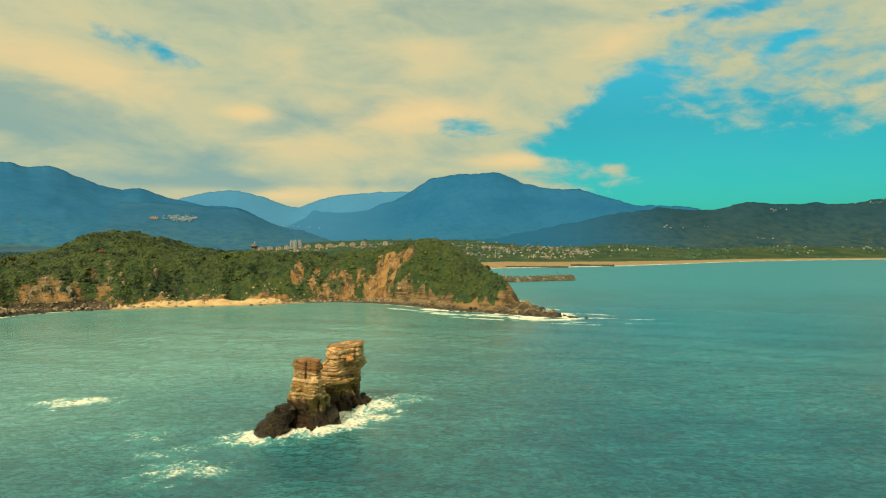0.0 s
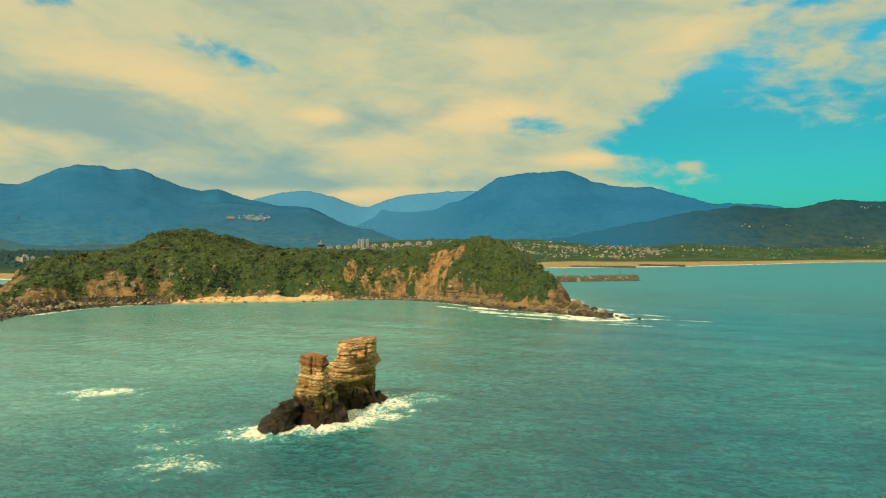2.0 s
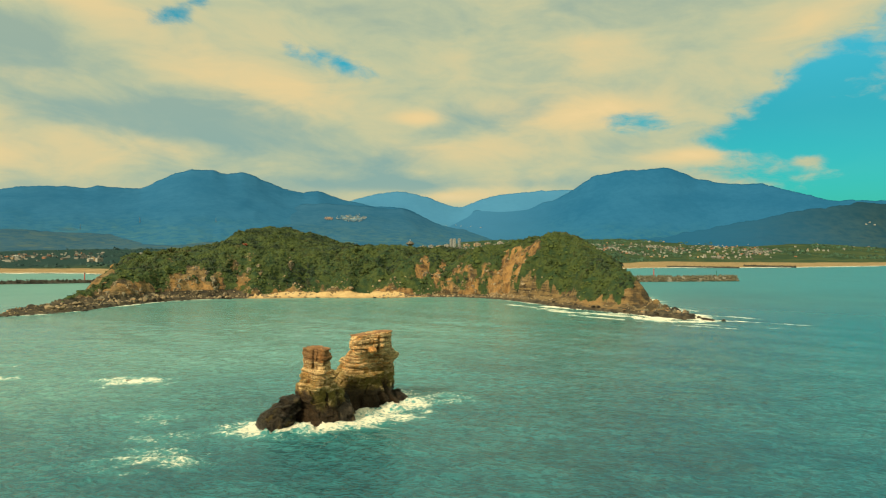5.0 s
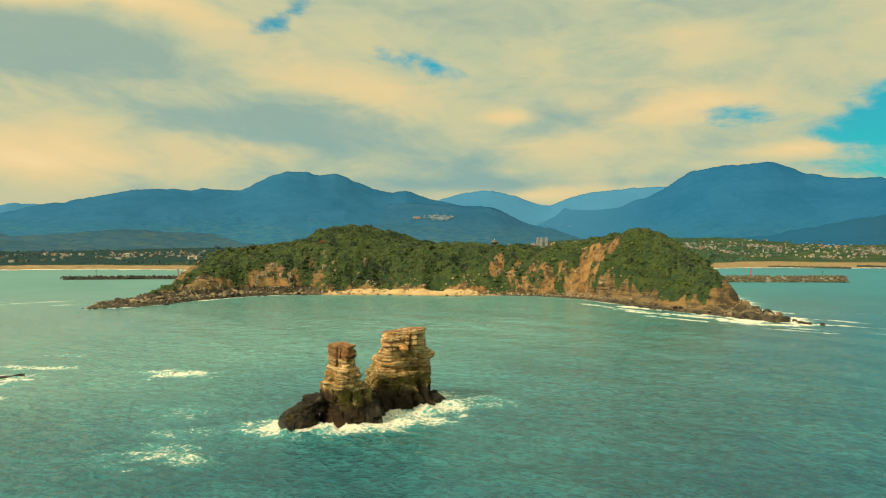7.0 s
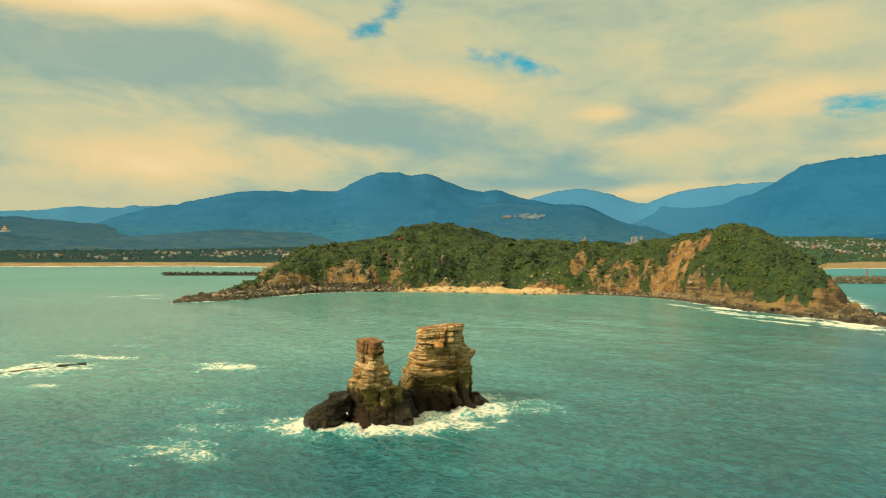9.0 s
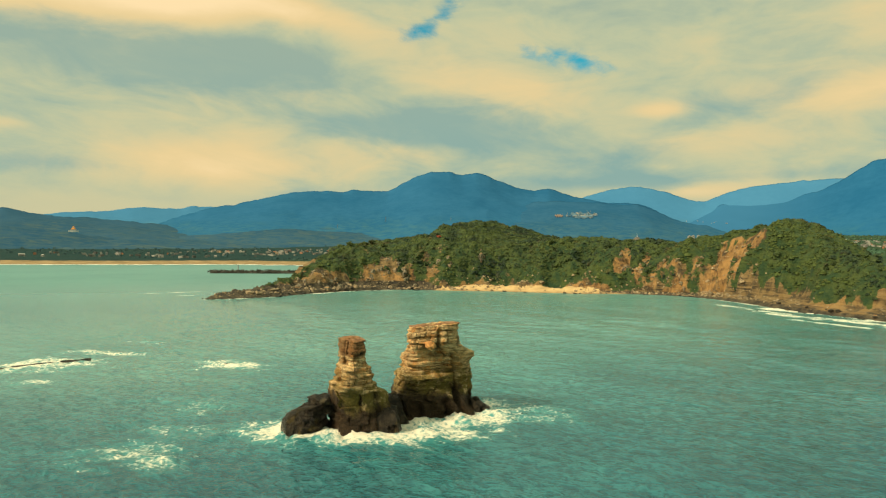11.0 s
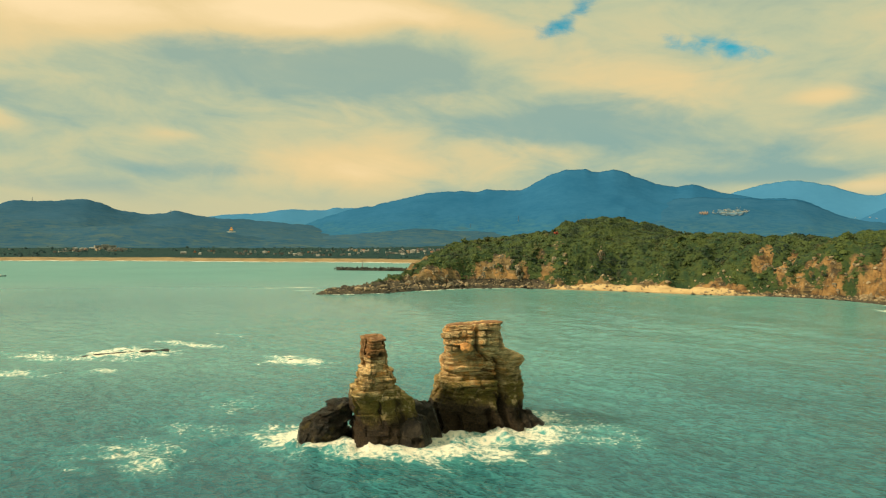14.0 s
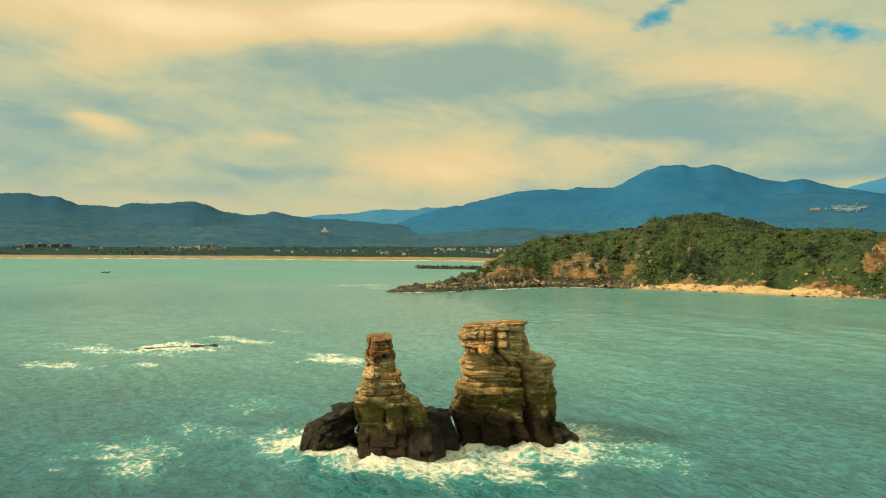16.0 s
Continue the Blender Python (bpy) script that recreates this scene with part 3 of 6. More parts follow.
# ---------- sea ----------
LAND = round_off([(-300, 300), (-286, 318), (-279, 343), (-283, 388), (-276, 428), (-257, 451), (-223, 462), (-188, 483), (-147, 490), (-114, 514), (-85, 524),
                  (-60, 516), (-34, 496), (-7, 463), (19, 441), (44, 424), (60, 409), (72, 401), (78, 410), (66, 455), (58, 520), (46, 600), (40, 700), (46, 800), (36, 900),
                  (33, 1300), (-300, 1300), (-700, 1300), (-700, 800), (-500, 640), (-440, 560), (-392, 480), (-350, 410), (-322, 362), (-308, 330)])
# patches of broken water: x, y, long, short, turn in degrees, strength
PATCHES = [(-102, 180.5, 10, 7.0, 12, 1.15), (-50.5, 124, 11.5, 7.5, 20, 0.7), (-58, 137, 9, 4.9, 15, 0.5), (-142, 150, 17, 10.5, 45, 0.95), (-120, 138, 8, 4.2, 30, 0.7), (-150, 170, 16, 5.0, 25, 0.8), (-158, 130, 15, 7.0, 35, 0.78), (-133, 122, 10, 5.6, 30, 0.78), (-160, 190, 10, 2.8, 15, 0.5),
           (-88, 166, 6, 2.8, 20, 0.4), (-362, 321, 26, 2.6, 70, 1.0), (-330, 318, 16, 3, 55, 0.7), (100, 424, 16, 2.5, -25, 0.9), (94, 402, 15, 3, -15, 1.0), (32, 412, 26, 6.5, -28, 1.0), (-8, 440, 24, 4, -36, 0.9), (56, 394, 22, 5, -22, 1.0), (4, 424, 22, 5, -32, 0.95),
           (30, 396, 20, 2.5, -24, 0.6), (-30, 462, 22, 4, -40, 0.85), (80, 380, 14, 2.5, -10, 0.8), (22, 400, 30, 3, -27, 0.9), (72, 370, 22, 2.2, -12, 0.85), (122, 394, 16, 1.8, -8, 0.9), (108, 374, 12, 1.5, -8, 0.6), (-70, 149, 14, 7.0, 20, 0.45)]


def sea_axis(pieces, far):
    """Even steps over the named stretches (to, step), growing outward past them."""
    mid = np.concatenate([np.arange(a, z, step) for a, z, step in pieces])

    def outward(step):
        out, d, p = [], step, 0.0
        while p < far:
            d *= 1.15
            p += d
            out.append(p)
        return np.array(out)
    return np.concatenate((mid[0] - outward(pieces[0][2])[::-1], mid, mid[-1] + outward(pieces[-1][2])))


def sea_and_foam():
    xs, ys = sea_axis([(-380, -205, 2.0), (-205, 0, 0.75), (0, 125, 1.0)], 5200), sea_axis([(50, 240, 0.75), (240, 530, 1.5)], 5200)
    y, x = np.meshgrid(ys, xs, indexing="ij")
    near = smooth(420, 110, np.hypot(x + 20, y - 150))
    swell = 0.22 * np.sin(0.16 * (x * 0.35 + y * 0.94) + 1.4 * vnoise(x / 40, y / 40, 0, 3)) + 0.16 * fbm(x / 9, y / 6, 0, 3, 5) + 0.15 * ridged(x / 5.2, y / 3.1, 2, 9)
    foam = np.zeros_like(x)
    # white water round the islet
    wob = fbm(x / 5, y / 5, 0, 3, 21)
    for cx, cy, a, b, turn, s in ((-35.5, 152.5, 9.5, 5.5, 30, 1.15), (-27.5, 158, 8, 5.5, 40, 1.15), (-25.0, 175, 9.5, 7.5, 50, 1.1), (-41, 148, 6.5, 4.5, 20, 1.1), (-14, 183, 8, 5, 30, 0.6), (-30, 165, 7, 6, 50, 1.1), (-24, 164, 9, 6, 50, 0.9)):
        c, d = math.cos(radians(turn)), math.sin(radians(turn))
        u, v = ((x - cx) * c + (y - cy) * d) / a, (-(x - cx) * d + (y - cy) * c) / b
        q = np.sqrt(u * u + v * v) + 0.36 * wob
        foam = np.maximum(foam, 0.86 * s * smooth(2.55, 0.65, q))
    for cx, cy, a, b, turn, s in PATCHES:
        c, d = math.cos(radians(turn)), math.sin(radians(turn))
        u, v = ((x - cx) * c + (y - cy) * d) / a, (-(x - cx) * d + (y - cy) * c) / b
        foam = np.maximum(foam, s * smooth(1.6, 0.15, np.sqrt(u * u + v * v) + 0.35 * wob))
    far = (x > -520) & (x < 140) & (y > 280) & (y < 620)
    d = np.full_like(x, -1e3)
    d[far] = inside_distance(LAND, x[far], y[far])
    bay = 0.45 + 0.65 * smooth(-70, -20, x) + 0.4 * smooth(-215, -270, x)
    reach = 8 + 10 * smooth(-40, 10, x)
    foam = np.maximum(foam, bay * smooth(-1.0, 0.0, d / reach + 0.45 * vnoise(x / 14, y / 10, 0, 31)) * (d < 3))
    z = near * swell + 0.40 * near * np.clip(foam, 0, 1) ** 2 * (0.5 + fbm(x / 2.4, y / 2.4, 0, 3, 41))
    # spray thrown up between the rocks
    for cx, cy, wide, high in ((-25.5, 166.8, 2.8, 1.0), (-22.5, 172.5, 2.4, 0.9), (-38.5, 145.5, 2.2, 0.8), (-30.5, 152.0, 2.4, 0.7), (-33.0, 149.0, 2.6, 0.7), (-18.5, 180.0, 2.4, 0.7)):
        z = z + high * np.exp(-((x - cx) ** 2 + (y - cy) ** 2) / wide ** 2) * (0.6 + 1.1 * fbm(x / 1.3, y / 1.3, 0, 3, 43))
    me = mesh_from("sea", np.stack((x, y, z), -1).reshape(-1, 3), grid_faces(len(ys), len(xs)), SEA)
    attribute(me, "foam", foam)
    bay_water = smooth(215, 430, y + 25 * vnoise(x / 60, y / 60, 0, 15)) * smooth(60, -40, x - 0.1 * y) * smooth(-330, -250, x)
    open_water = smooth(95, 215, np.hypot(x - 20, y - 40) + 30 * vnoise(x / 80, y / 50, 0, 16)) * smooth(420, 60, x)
    # bay term: shallow water; open_water terms: sky reflection added as colour
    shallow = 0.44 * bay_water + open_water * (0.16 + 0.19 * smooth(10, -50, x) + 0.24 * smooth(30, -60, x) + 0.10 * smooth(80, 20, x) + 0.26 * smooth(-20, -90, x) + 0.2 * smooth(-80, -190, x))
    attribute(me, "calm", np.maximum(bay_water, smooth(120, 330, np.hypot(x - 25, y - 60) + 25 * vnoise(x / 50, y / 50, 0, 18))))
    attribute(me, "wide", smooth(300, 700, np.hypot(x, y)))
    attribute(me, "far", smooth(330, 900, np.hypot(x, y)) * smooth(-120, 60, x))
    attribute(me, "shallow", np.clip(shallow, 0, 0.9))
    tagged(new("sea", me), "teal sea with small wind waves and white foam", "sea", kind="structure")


sea_and_foam()

# ---------- the headland ----------
CRESTS = [(-296, 318, 3), (-300, 348, 5), (-305, 376, 9), (-307, 402, 16), (-306, 432, 21), (-308, 466, 27), (-274, 514, 34), (-318, 520, 34), (-325, 580, 38), (-345, 655, 49), (-368, 732, 57), (-290, 650, 36), (-378, 532, 22), (-395, 600, 27), (-215, 545, 31), (-168, 530, 42),
          (-125, 550, 36), (-98, 568, 31), (-68, 552, 41), (-47, 549, 48), (-28, 542, 50), (-2, 515, 40), (11, 505, 34), (25, 493, 28), (34, 474, 24), (42, 452, 20), (47, 432, 16), (55, 420, 11), (64, 409, 6), (72, 404, 3), (25, 600, 22), (-100, 680, 24), (-220, 760, 30), (-400, 800, 25), (-440, 640, 22), (-10, 800, 5), (-200, 950, 12)]


def canopy(x, y, size=6.5, seed=77):
    """Rounded tops of close-standing bushes, 0 to 1."""
    gx, gy = np.floor(x / size).astype(np.int64), np.floor(y / size).astype(np.int64)
    best = np.zeros(np.shape(x))
    for i in (-1, 0, 1):
        for j in (-1, 0, 1):
            u, v = gx + i, gy + j
            px = (u + 0.5 + 0.42 * lattice(u, v, u * 0, seed)) * size
            py = (v + 0.5 + 0.42 * lattice(u, v, u * 0 + 1, seed)) * size
            reach = size * (0.62 + 0.24 * lattice(u, v, u * 0 + 2, seed))
            best = np.maximum(best, (reach / size) * np.sqrt(np.clip(1 - ((x - px) ** 2 + (y - py) ** 2) / reach ** 2, 0, 1)))
    return best


def bush_tops(x, y, bare, d):
    """How far the scrub's surface stands over the ground."""
    tall = 2.6 + 1.2 * vnoise(x / 30, y / 30, 0, 78)
    return smooth(0.45, 0.1, bare) * smooth(4, 16, d - bench(x)) * (tall * canopy(x, y) + 0.8 * canopy(x, y, 3.1, 79))


def bench(x):
    """Width of the beach or rock shelf in front of the slope."""
    return 5 + 20 * smooth(-245, -215, x) * smooth(-120, -150, x) + 5 * smooth(-120, -60, x) * smooth(10, -15, x) + 6.0 * smooth(-30, 0, x)


def headland_height(x, y):
    d = inside_distance(LAND, x, y)
    w, h = 0.0, 0.0
    for cx, cy, cz in CRESTS:
        k = 1.0 / (((x - cx) ** 2 + (y - cy) ** 2) / 900 + 0.15) ** 1.6
        w, h = w + k, h + k * cz
    h = h / w
    b = bench(x)
    steep = 40 + 9 * vnoise(x / 45, y / 45, 0, 51) - 19 * smooth(-225, -262, x) - 17 * smooth(-120, -75, x) - 9 * smooth(20, 50, x)
    crinkle = 5.5 * ridged(x / 17, y / 17, 3, 57) * smooth(3, 14, d)
    q = np.clip(d - b + crinkle - 3, 0, None) / steep
    up = q / (1 + q ** 3) ** (1 / 3)
    shelf = np.clip(d, -6, None) * 0.13
    ledge = 1.7 * smooth(0.2, 2.0, d + 1.2 * vnoise(x / 5, y / 5, 0, 54)) * (smooth(-75, -40, x) + smooth(-262, -275, x))
    z = np.minimum(shelf, b * 0.13 + 0.4) + ledge + h * up
    gully = ridged(x / 34, y / 34, 3, 61)
    rough = fbm(x / 11, y / 11, 0, 4, 71)
    z = z + smooth(2, 30, d) * (gully * 2.5 + rough * 1.5) + smooth(0, 6, d - b) * 0.5 * fbm(x / 3.5, y / 3.5, 0, 2, 81)
    # tilted rock beds step down the cape and the reef
    beds = smooth(28, 42, x) + smooth(372, 350, y) * (x < -200)
    lift = z + 0.16 * (x - 52) * (x > 0) + 0.10 * (y - 380) + 1.3 * vnoise(x / 9, y / 9, 0, 88)
    f = lift / 1.6 - np.floor(lift / 1.6)
    z = z + beds * smooth(0.8, 3, z) * 1.1 * (smooth(0.5, 0.85, f) - f + 0.15) + beds * 1.0 * fbm(x / 6, y / 6, 0, 4, 89) * smooth(0, 2, z)
    return z, d


def bare_soil(x, y, d):
    """1 where the slope carries no scrub: slips, the cliff foot, the cape."""
    wob = fbm(x / 16, y / 16, 0, 4, 91)
    torn = 0.84 + 0.60 * fbm(x / 5, y / 5, 0, 3, 93)
    middle, half = np.interp(d, (8, 14, 22, 30, 45), (-60, -57, -47, -40, -37)), np.interp(d, (8, 14, 22, 30, 45), (10, 9, 9.5, 14, 19))
    scar = smooth(1.2, 0.85, np.abs(x - middle + 3 * wob + 4.5 * fbm(x / 7, y / 7, 0, 3, 97)) / half) * smooth(44, 38, d + 4 * wob) * np.clip(torn + 0.12, 0, 1)
    slip = 0.95 * torn * smooth(1.15, 0.8, np.minimum(np.hypot((x + 122) / 5.5, (y - 541) / 16), np.hypot((x + 109) / 4.5, (y - 544) / 16)) + 0.3 * wob)
    talus = (0.62 + 0.5 * fbm(x / 4, y / 4, 0, 2, 99)) * smooth(1.2, 0.7, np.hypot((x + 82) / 24, (y - 533) / 17) + 0.4 * wob)
    apron = 0.9 * smooth(1.2, 0.7, np.hypot((x + 140) / 16, (y - 515) / 5) + 0.4 * wob)
    red = 0.95 * smooth(19, 11, d - bench(x) + 11 * wob) * smooth(-232, -252, x) * (d < 60)
    cape = smooth(45, 57, x + 9 * wob + 0.2 * (430 - y)) + smooth(366, 340, y + 12 * wob)
    narrow = smooth(-262, -240, x) * smooth(-128, -150, x)
    foot = smooth(1.0, -2.5, d - bench(x) - (1.5 + 4 * (1 - narrow)) - 1.0 * smooth(-25, 10, x) - (2 + 4 * (1 - narrow)) * wob)
    crag = 0.8 * smooth(0.62, 0.85, fbm(x / 13, y / 13, 0, 3, 95)) * smooth(60, 20, d) * smooth(-150, -200, x)
    soil = np.clip(np.maximum.reduce([scar, 0.9 * slip, 0.8 * talus, 0.9 * apron, 0.85 * red * smooth(-0.4, 0.25, wob)]), 0, 1)
    return np.clip(np.maximum.reduce([scar, slip, talus, apron, red, cape, foot, crag]), 0, 1), soil


def headland():
    xs, ys = np.arange(-480, 96, 1.45), np.concatenate((np.arange(294, 600, 1.45), np.arange(600, 930, 6)))
    y, x = np.meshgrid(ys, xs, indexing="ij")
    z, d = headland_height(x, y)
    bare, soil = bare_soil(x, y, d)
    z = z + bush_tops(x, y, bare, d) + smooth(0.3, 0.8, bare) * smooth(6, 14, d) * (0.9 * fbm(x / 4.5, y / 4.5, 0, 3, 83) + 0.7 * ridged(x / 7, y / 7, 2, 84))
    verts = np.stack((x, y, np.maximum(z, -3)), -1).reshape(-1, 3)
    quads = grid_faces(len(ys), len(xs))
    keep = (d.ravel()[quads] > -5).any(1)
    mid = verts[quads].mean(1)
    dm = d.ravel()[quads].mean(1)
    sandy = keep & (mid[:, 0] > -238) & (mid[:, 0] < -112) & (dm < bench(mid[:, 0]) - 1.5 + 1.5 * vnoise(mid[:, 0] / 6, mid[:, 1] / 6)) & (mid[:, 1] < 560) & (verts[quads][:, :, 2].max(1) < 4.2)

    def piece(name, mask, mat):
        q = quads[mask]
        used, back = np.unique(q.ravel(), return_inverse=True)
        me = mesh_from(name, verts[used], back.reshape(-1, 4), mat)
        return me, used
    me, used = piece("headland", keep & ~sandy, CLIFF)
    attribute(me, "green", 1 - bare.ravel()[used])
    attribute(me, "soil", soil.ravel()[used])
    tagged(new("headland", me), "rocky headland with tan cliffs and green scrub", "headland", kind="structure")
    me, used = piece("beach", sandy, SAND)
    tagged(new("beach", me), "narrow pale sand beach under the headland", "beach", kind="structure")


headland()

# ---------- mainland plain and mountains ----------
SHORE = [(-125, 1500), (-100, 1400), (-85.6, 1362), (-77.6, 1270), (-68.6, 1206), (-57.6, 1137), (-49, 1130), (-42.7, 1074), (-38, 980), (-20, 880), (-2, 880), (1.2, 930), (1.6, 1330), (3.3, 1420),
         (7.0, 1500), (10.8, 1570), (15, 1690), (20, 1970), (25, 2440), (30, 2880), (34.6, 3280), (45, 3650), (60, 3700)]
SANDS = [(-125, 75), (-57, 80), (-42, 100), (-30, 100), (1, 300), (4, 480), (11, 420), (18, 330), (25, 260), (35, 160), (60, 160)]


def shore_radius(az):
    return np.interp(az, *zip(*SHORE)) + 9 * vnoise(np.asarray(az) * 1.7, 0.0, 0.0, 3) + 5 * vnoise(np.asarray(az) * 6, 0.0, 0.0, 5)


def plain_height(az, r):
    """Height of the coastal plain at a bearing and distance."""
    rs, wide = shore_radius(az), np.interp(az, *zip(*SANDS))
    q = (r - rs) / wide
    beach = 4.5 * smooth(0, 1, q) - 1.5 * smooth(0.0, -0.25, q)
    left = smooth(-38, -55, az)
    dry = smooth(rs + wide, rs + wide + 500, r)
    town = smooth(-20, -6, az) * smooth(24, 13, az)
    rise = (24 - 16 * left + 36 * town) * smooth(rs + wide * (1 + 0.4 * town), np.maximum(3300, rs + wide + 900), r) + dry * 30 * smooth(2900, 3900, r) + left * (5 * smooth(1500, 2400, r))
    return beach + rise + smooth(0.9, 1.6, q) * 1.6 * vnoise(r / 130, np.asarray(az) * 1.3, 0, 7)


def mainland():
    az = np.arange(-120, 58, 0.2)
    k = np.linspace(0, 1, 110) ** 2.0
    rs = shore_radius(az)
    r = (rs[None] - 25) + k[:, None] * (4900 - rs[None] + 25)
    a = np.broadcast_to(az[None], r.shape)
    z = plain_height(a, r)
    ang = np.radians(a)
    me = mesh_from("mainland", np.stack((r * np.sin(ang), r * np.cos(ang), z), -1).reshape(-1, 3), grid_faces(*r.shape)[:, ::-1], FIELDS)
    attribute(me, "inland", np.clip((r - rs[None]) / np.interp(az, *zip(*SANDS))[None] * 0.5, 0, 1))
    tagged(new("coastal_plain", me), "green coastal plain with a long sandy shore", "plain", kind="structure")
    # lines of surf along the far shore
    rows = np.linspace(-30, 10, 5)
    r = rs[None] + rows[:, None] * (0.6 + 0.6 * smooth(1, 12, az))[None]
    a = np.radians(np.broadcast_to(az[None], r.shape))
    me = mesh_from("surf_line", np.stack((r * np.sin(a), r * np.cos(a), np.full_like(r, 0.35)), -1).reshape(-1, 3), grid_faces(*r.shape)[:, ::-1], SURF)
    tagged(new("surf_line", me), "white surf along the far sandy shore", "surf", kind="structure")


mainland()


SPUR = 0.005


def mountain(name, label, eye, radius, depth, foot, mat, profile, seed, rough=1.0, step=0.12):
    """A range whose crest has the given heights (degrees over the eye at bearings), with spurs running down to the plain."""
    pa, pe = np.array(profile, float).T
    az = np.arange(pa[0], pa[-1] + step / 2, step)
    # soft crest between the named heights
    el = np.interp(az, pa, pe)
    kernel = np.hanning(7) / np.hanning(7).sum()
    el = np.convolve(np.pad(el, 3, mode="edge"), kernel, "valid")
    crest_r = (np.interp(az, *zip(*radius)) if isinstance(radius, list) else radius) + 60 * vnoise(az / 9, 0.0, 0.0, seed + 3)
    crest = 37 + crest_r * np.tan(np.radians(el))
    k = np.concatenate((np.linspace(0, 1, 60), np.linspace(1.0, 1.12, 6)[1:]))
    back = np.clip(k - 1, 0, None)
    r = (crest_r - depth)[None] + np.minimum(k, 1)[:, None] * depth + back[:, None] * 900
    a = np.broadcast_to(az[None], r.shape)
    rise = np.clip(k, 0, 1)[:, None] ** 1.35
    ang = np.radians(a)
    x, y = eye[0] + r * np.sin(ang), eye[1] + r * np.cos(ang)
    spur = ridged(a / 2.6 + 0.9 * vnoise(r / 420, a / 3, 0, seed + 11), r / 520, 2, seed + 7)
    mid = np.clip(4 * k * (1 - k), 0, 1)[:, None] ** 0.8 * (k <= 1)[:, None]
    # lower slopes follow a broader line than the crest
    broad = np.hanning(61) / np.hanning(61).sum()
    base = np.minimum(np.convolve(np.pad(crest, 30, mode="edge"), broad, "valid"), crest + 25)
    line = base[None] + (crest - base)[None] * np.clip(k, 0, 1)[:, None] ** 5
    high = foot + (line - foot) * rise
    z = high + mid * (crest[None] - foot) * SPUR * spur + mid * rough * 6 * fbm(x / 200, y / 200, 0, 3, seed + 9) - back[:, None] * 3000 + np.minimum(k, 1)[:, None] ** 26 * rough * (4 * fbm(az * 1.3, 0.0, 0.0, 3, seed) + 1.5 * vnoise(az * 9, 0.0, 0.0, seed + 5))[None]
    z[0] = -30
    me = mesh_from(name, np.stack((x, y, z), -1).reshape(-1, 3), grid_faces(*r.shape)[:, ::-1], mat)
    return tagged(new(name, me), label, "mountain", kind="structure")


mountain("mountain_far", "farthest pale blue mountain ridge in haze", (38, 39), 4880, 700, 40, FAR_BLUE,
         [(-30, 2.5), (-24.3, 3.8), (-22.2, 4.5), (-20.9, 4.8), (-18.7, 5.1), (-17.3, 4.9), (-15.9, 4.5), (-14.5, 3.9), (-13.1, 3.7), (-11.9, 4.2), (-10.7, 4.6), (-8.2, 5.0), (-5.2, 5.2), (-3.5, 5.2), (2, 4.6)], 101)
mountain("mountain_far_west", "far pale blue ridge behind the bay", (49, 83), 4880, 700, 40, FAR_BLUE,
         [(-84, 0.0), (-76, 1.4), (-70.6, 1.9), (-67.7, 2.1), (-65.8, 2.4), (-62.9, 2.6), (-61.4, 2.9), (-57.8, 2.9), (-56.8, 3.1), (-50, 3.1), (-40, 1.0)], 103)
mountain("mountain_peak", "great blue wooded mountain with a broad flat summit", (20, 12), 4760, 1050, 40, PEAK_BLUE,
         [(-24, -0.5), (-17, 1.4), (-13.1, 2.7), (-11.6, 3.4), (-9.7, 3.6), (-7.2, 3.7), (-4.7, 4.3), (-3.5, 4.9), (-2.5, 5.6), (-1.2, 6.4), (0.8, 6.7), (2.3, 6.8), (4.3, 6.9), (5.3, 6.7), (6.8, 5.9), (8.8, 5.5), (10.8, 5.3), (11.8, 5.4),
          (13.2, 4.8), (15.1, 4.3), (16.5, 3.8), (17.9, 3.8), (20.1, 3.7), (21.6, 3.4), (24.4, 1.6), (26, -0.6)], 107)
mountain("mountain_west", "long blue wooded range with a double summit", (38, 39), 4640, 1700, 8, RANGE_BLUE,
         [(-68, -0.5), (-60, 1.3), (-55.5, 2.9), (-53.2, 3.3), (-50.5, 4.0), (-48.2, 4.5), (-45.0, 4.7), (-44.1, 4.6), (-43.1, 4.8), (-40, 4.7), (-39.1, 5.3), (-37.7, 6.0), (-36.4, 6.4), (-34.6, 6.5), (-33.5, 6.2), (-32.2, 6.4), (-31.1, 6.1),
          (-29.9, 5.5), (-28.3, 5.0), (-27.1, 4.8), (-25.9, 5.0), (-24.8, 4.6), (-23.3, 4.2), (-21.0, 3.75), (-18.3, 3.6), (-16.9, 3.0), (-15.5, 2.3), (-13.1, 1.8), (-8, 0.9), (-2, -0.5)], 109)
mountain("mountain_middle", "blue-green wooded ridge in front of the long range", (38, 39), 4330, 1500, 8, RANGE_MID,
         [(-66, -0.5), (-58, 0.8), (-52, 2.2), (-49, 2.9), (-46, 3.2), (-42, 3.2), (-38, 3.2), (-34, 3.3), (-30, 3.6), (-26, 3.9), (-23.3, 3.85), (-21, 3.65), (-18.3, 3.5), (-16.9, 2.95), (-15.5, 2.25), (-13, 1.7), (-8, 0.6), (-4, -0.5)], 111)
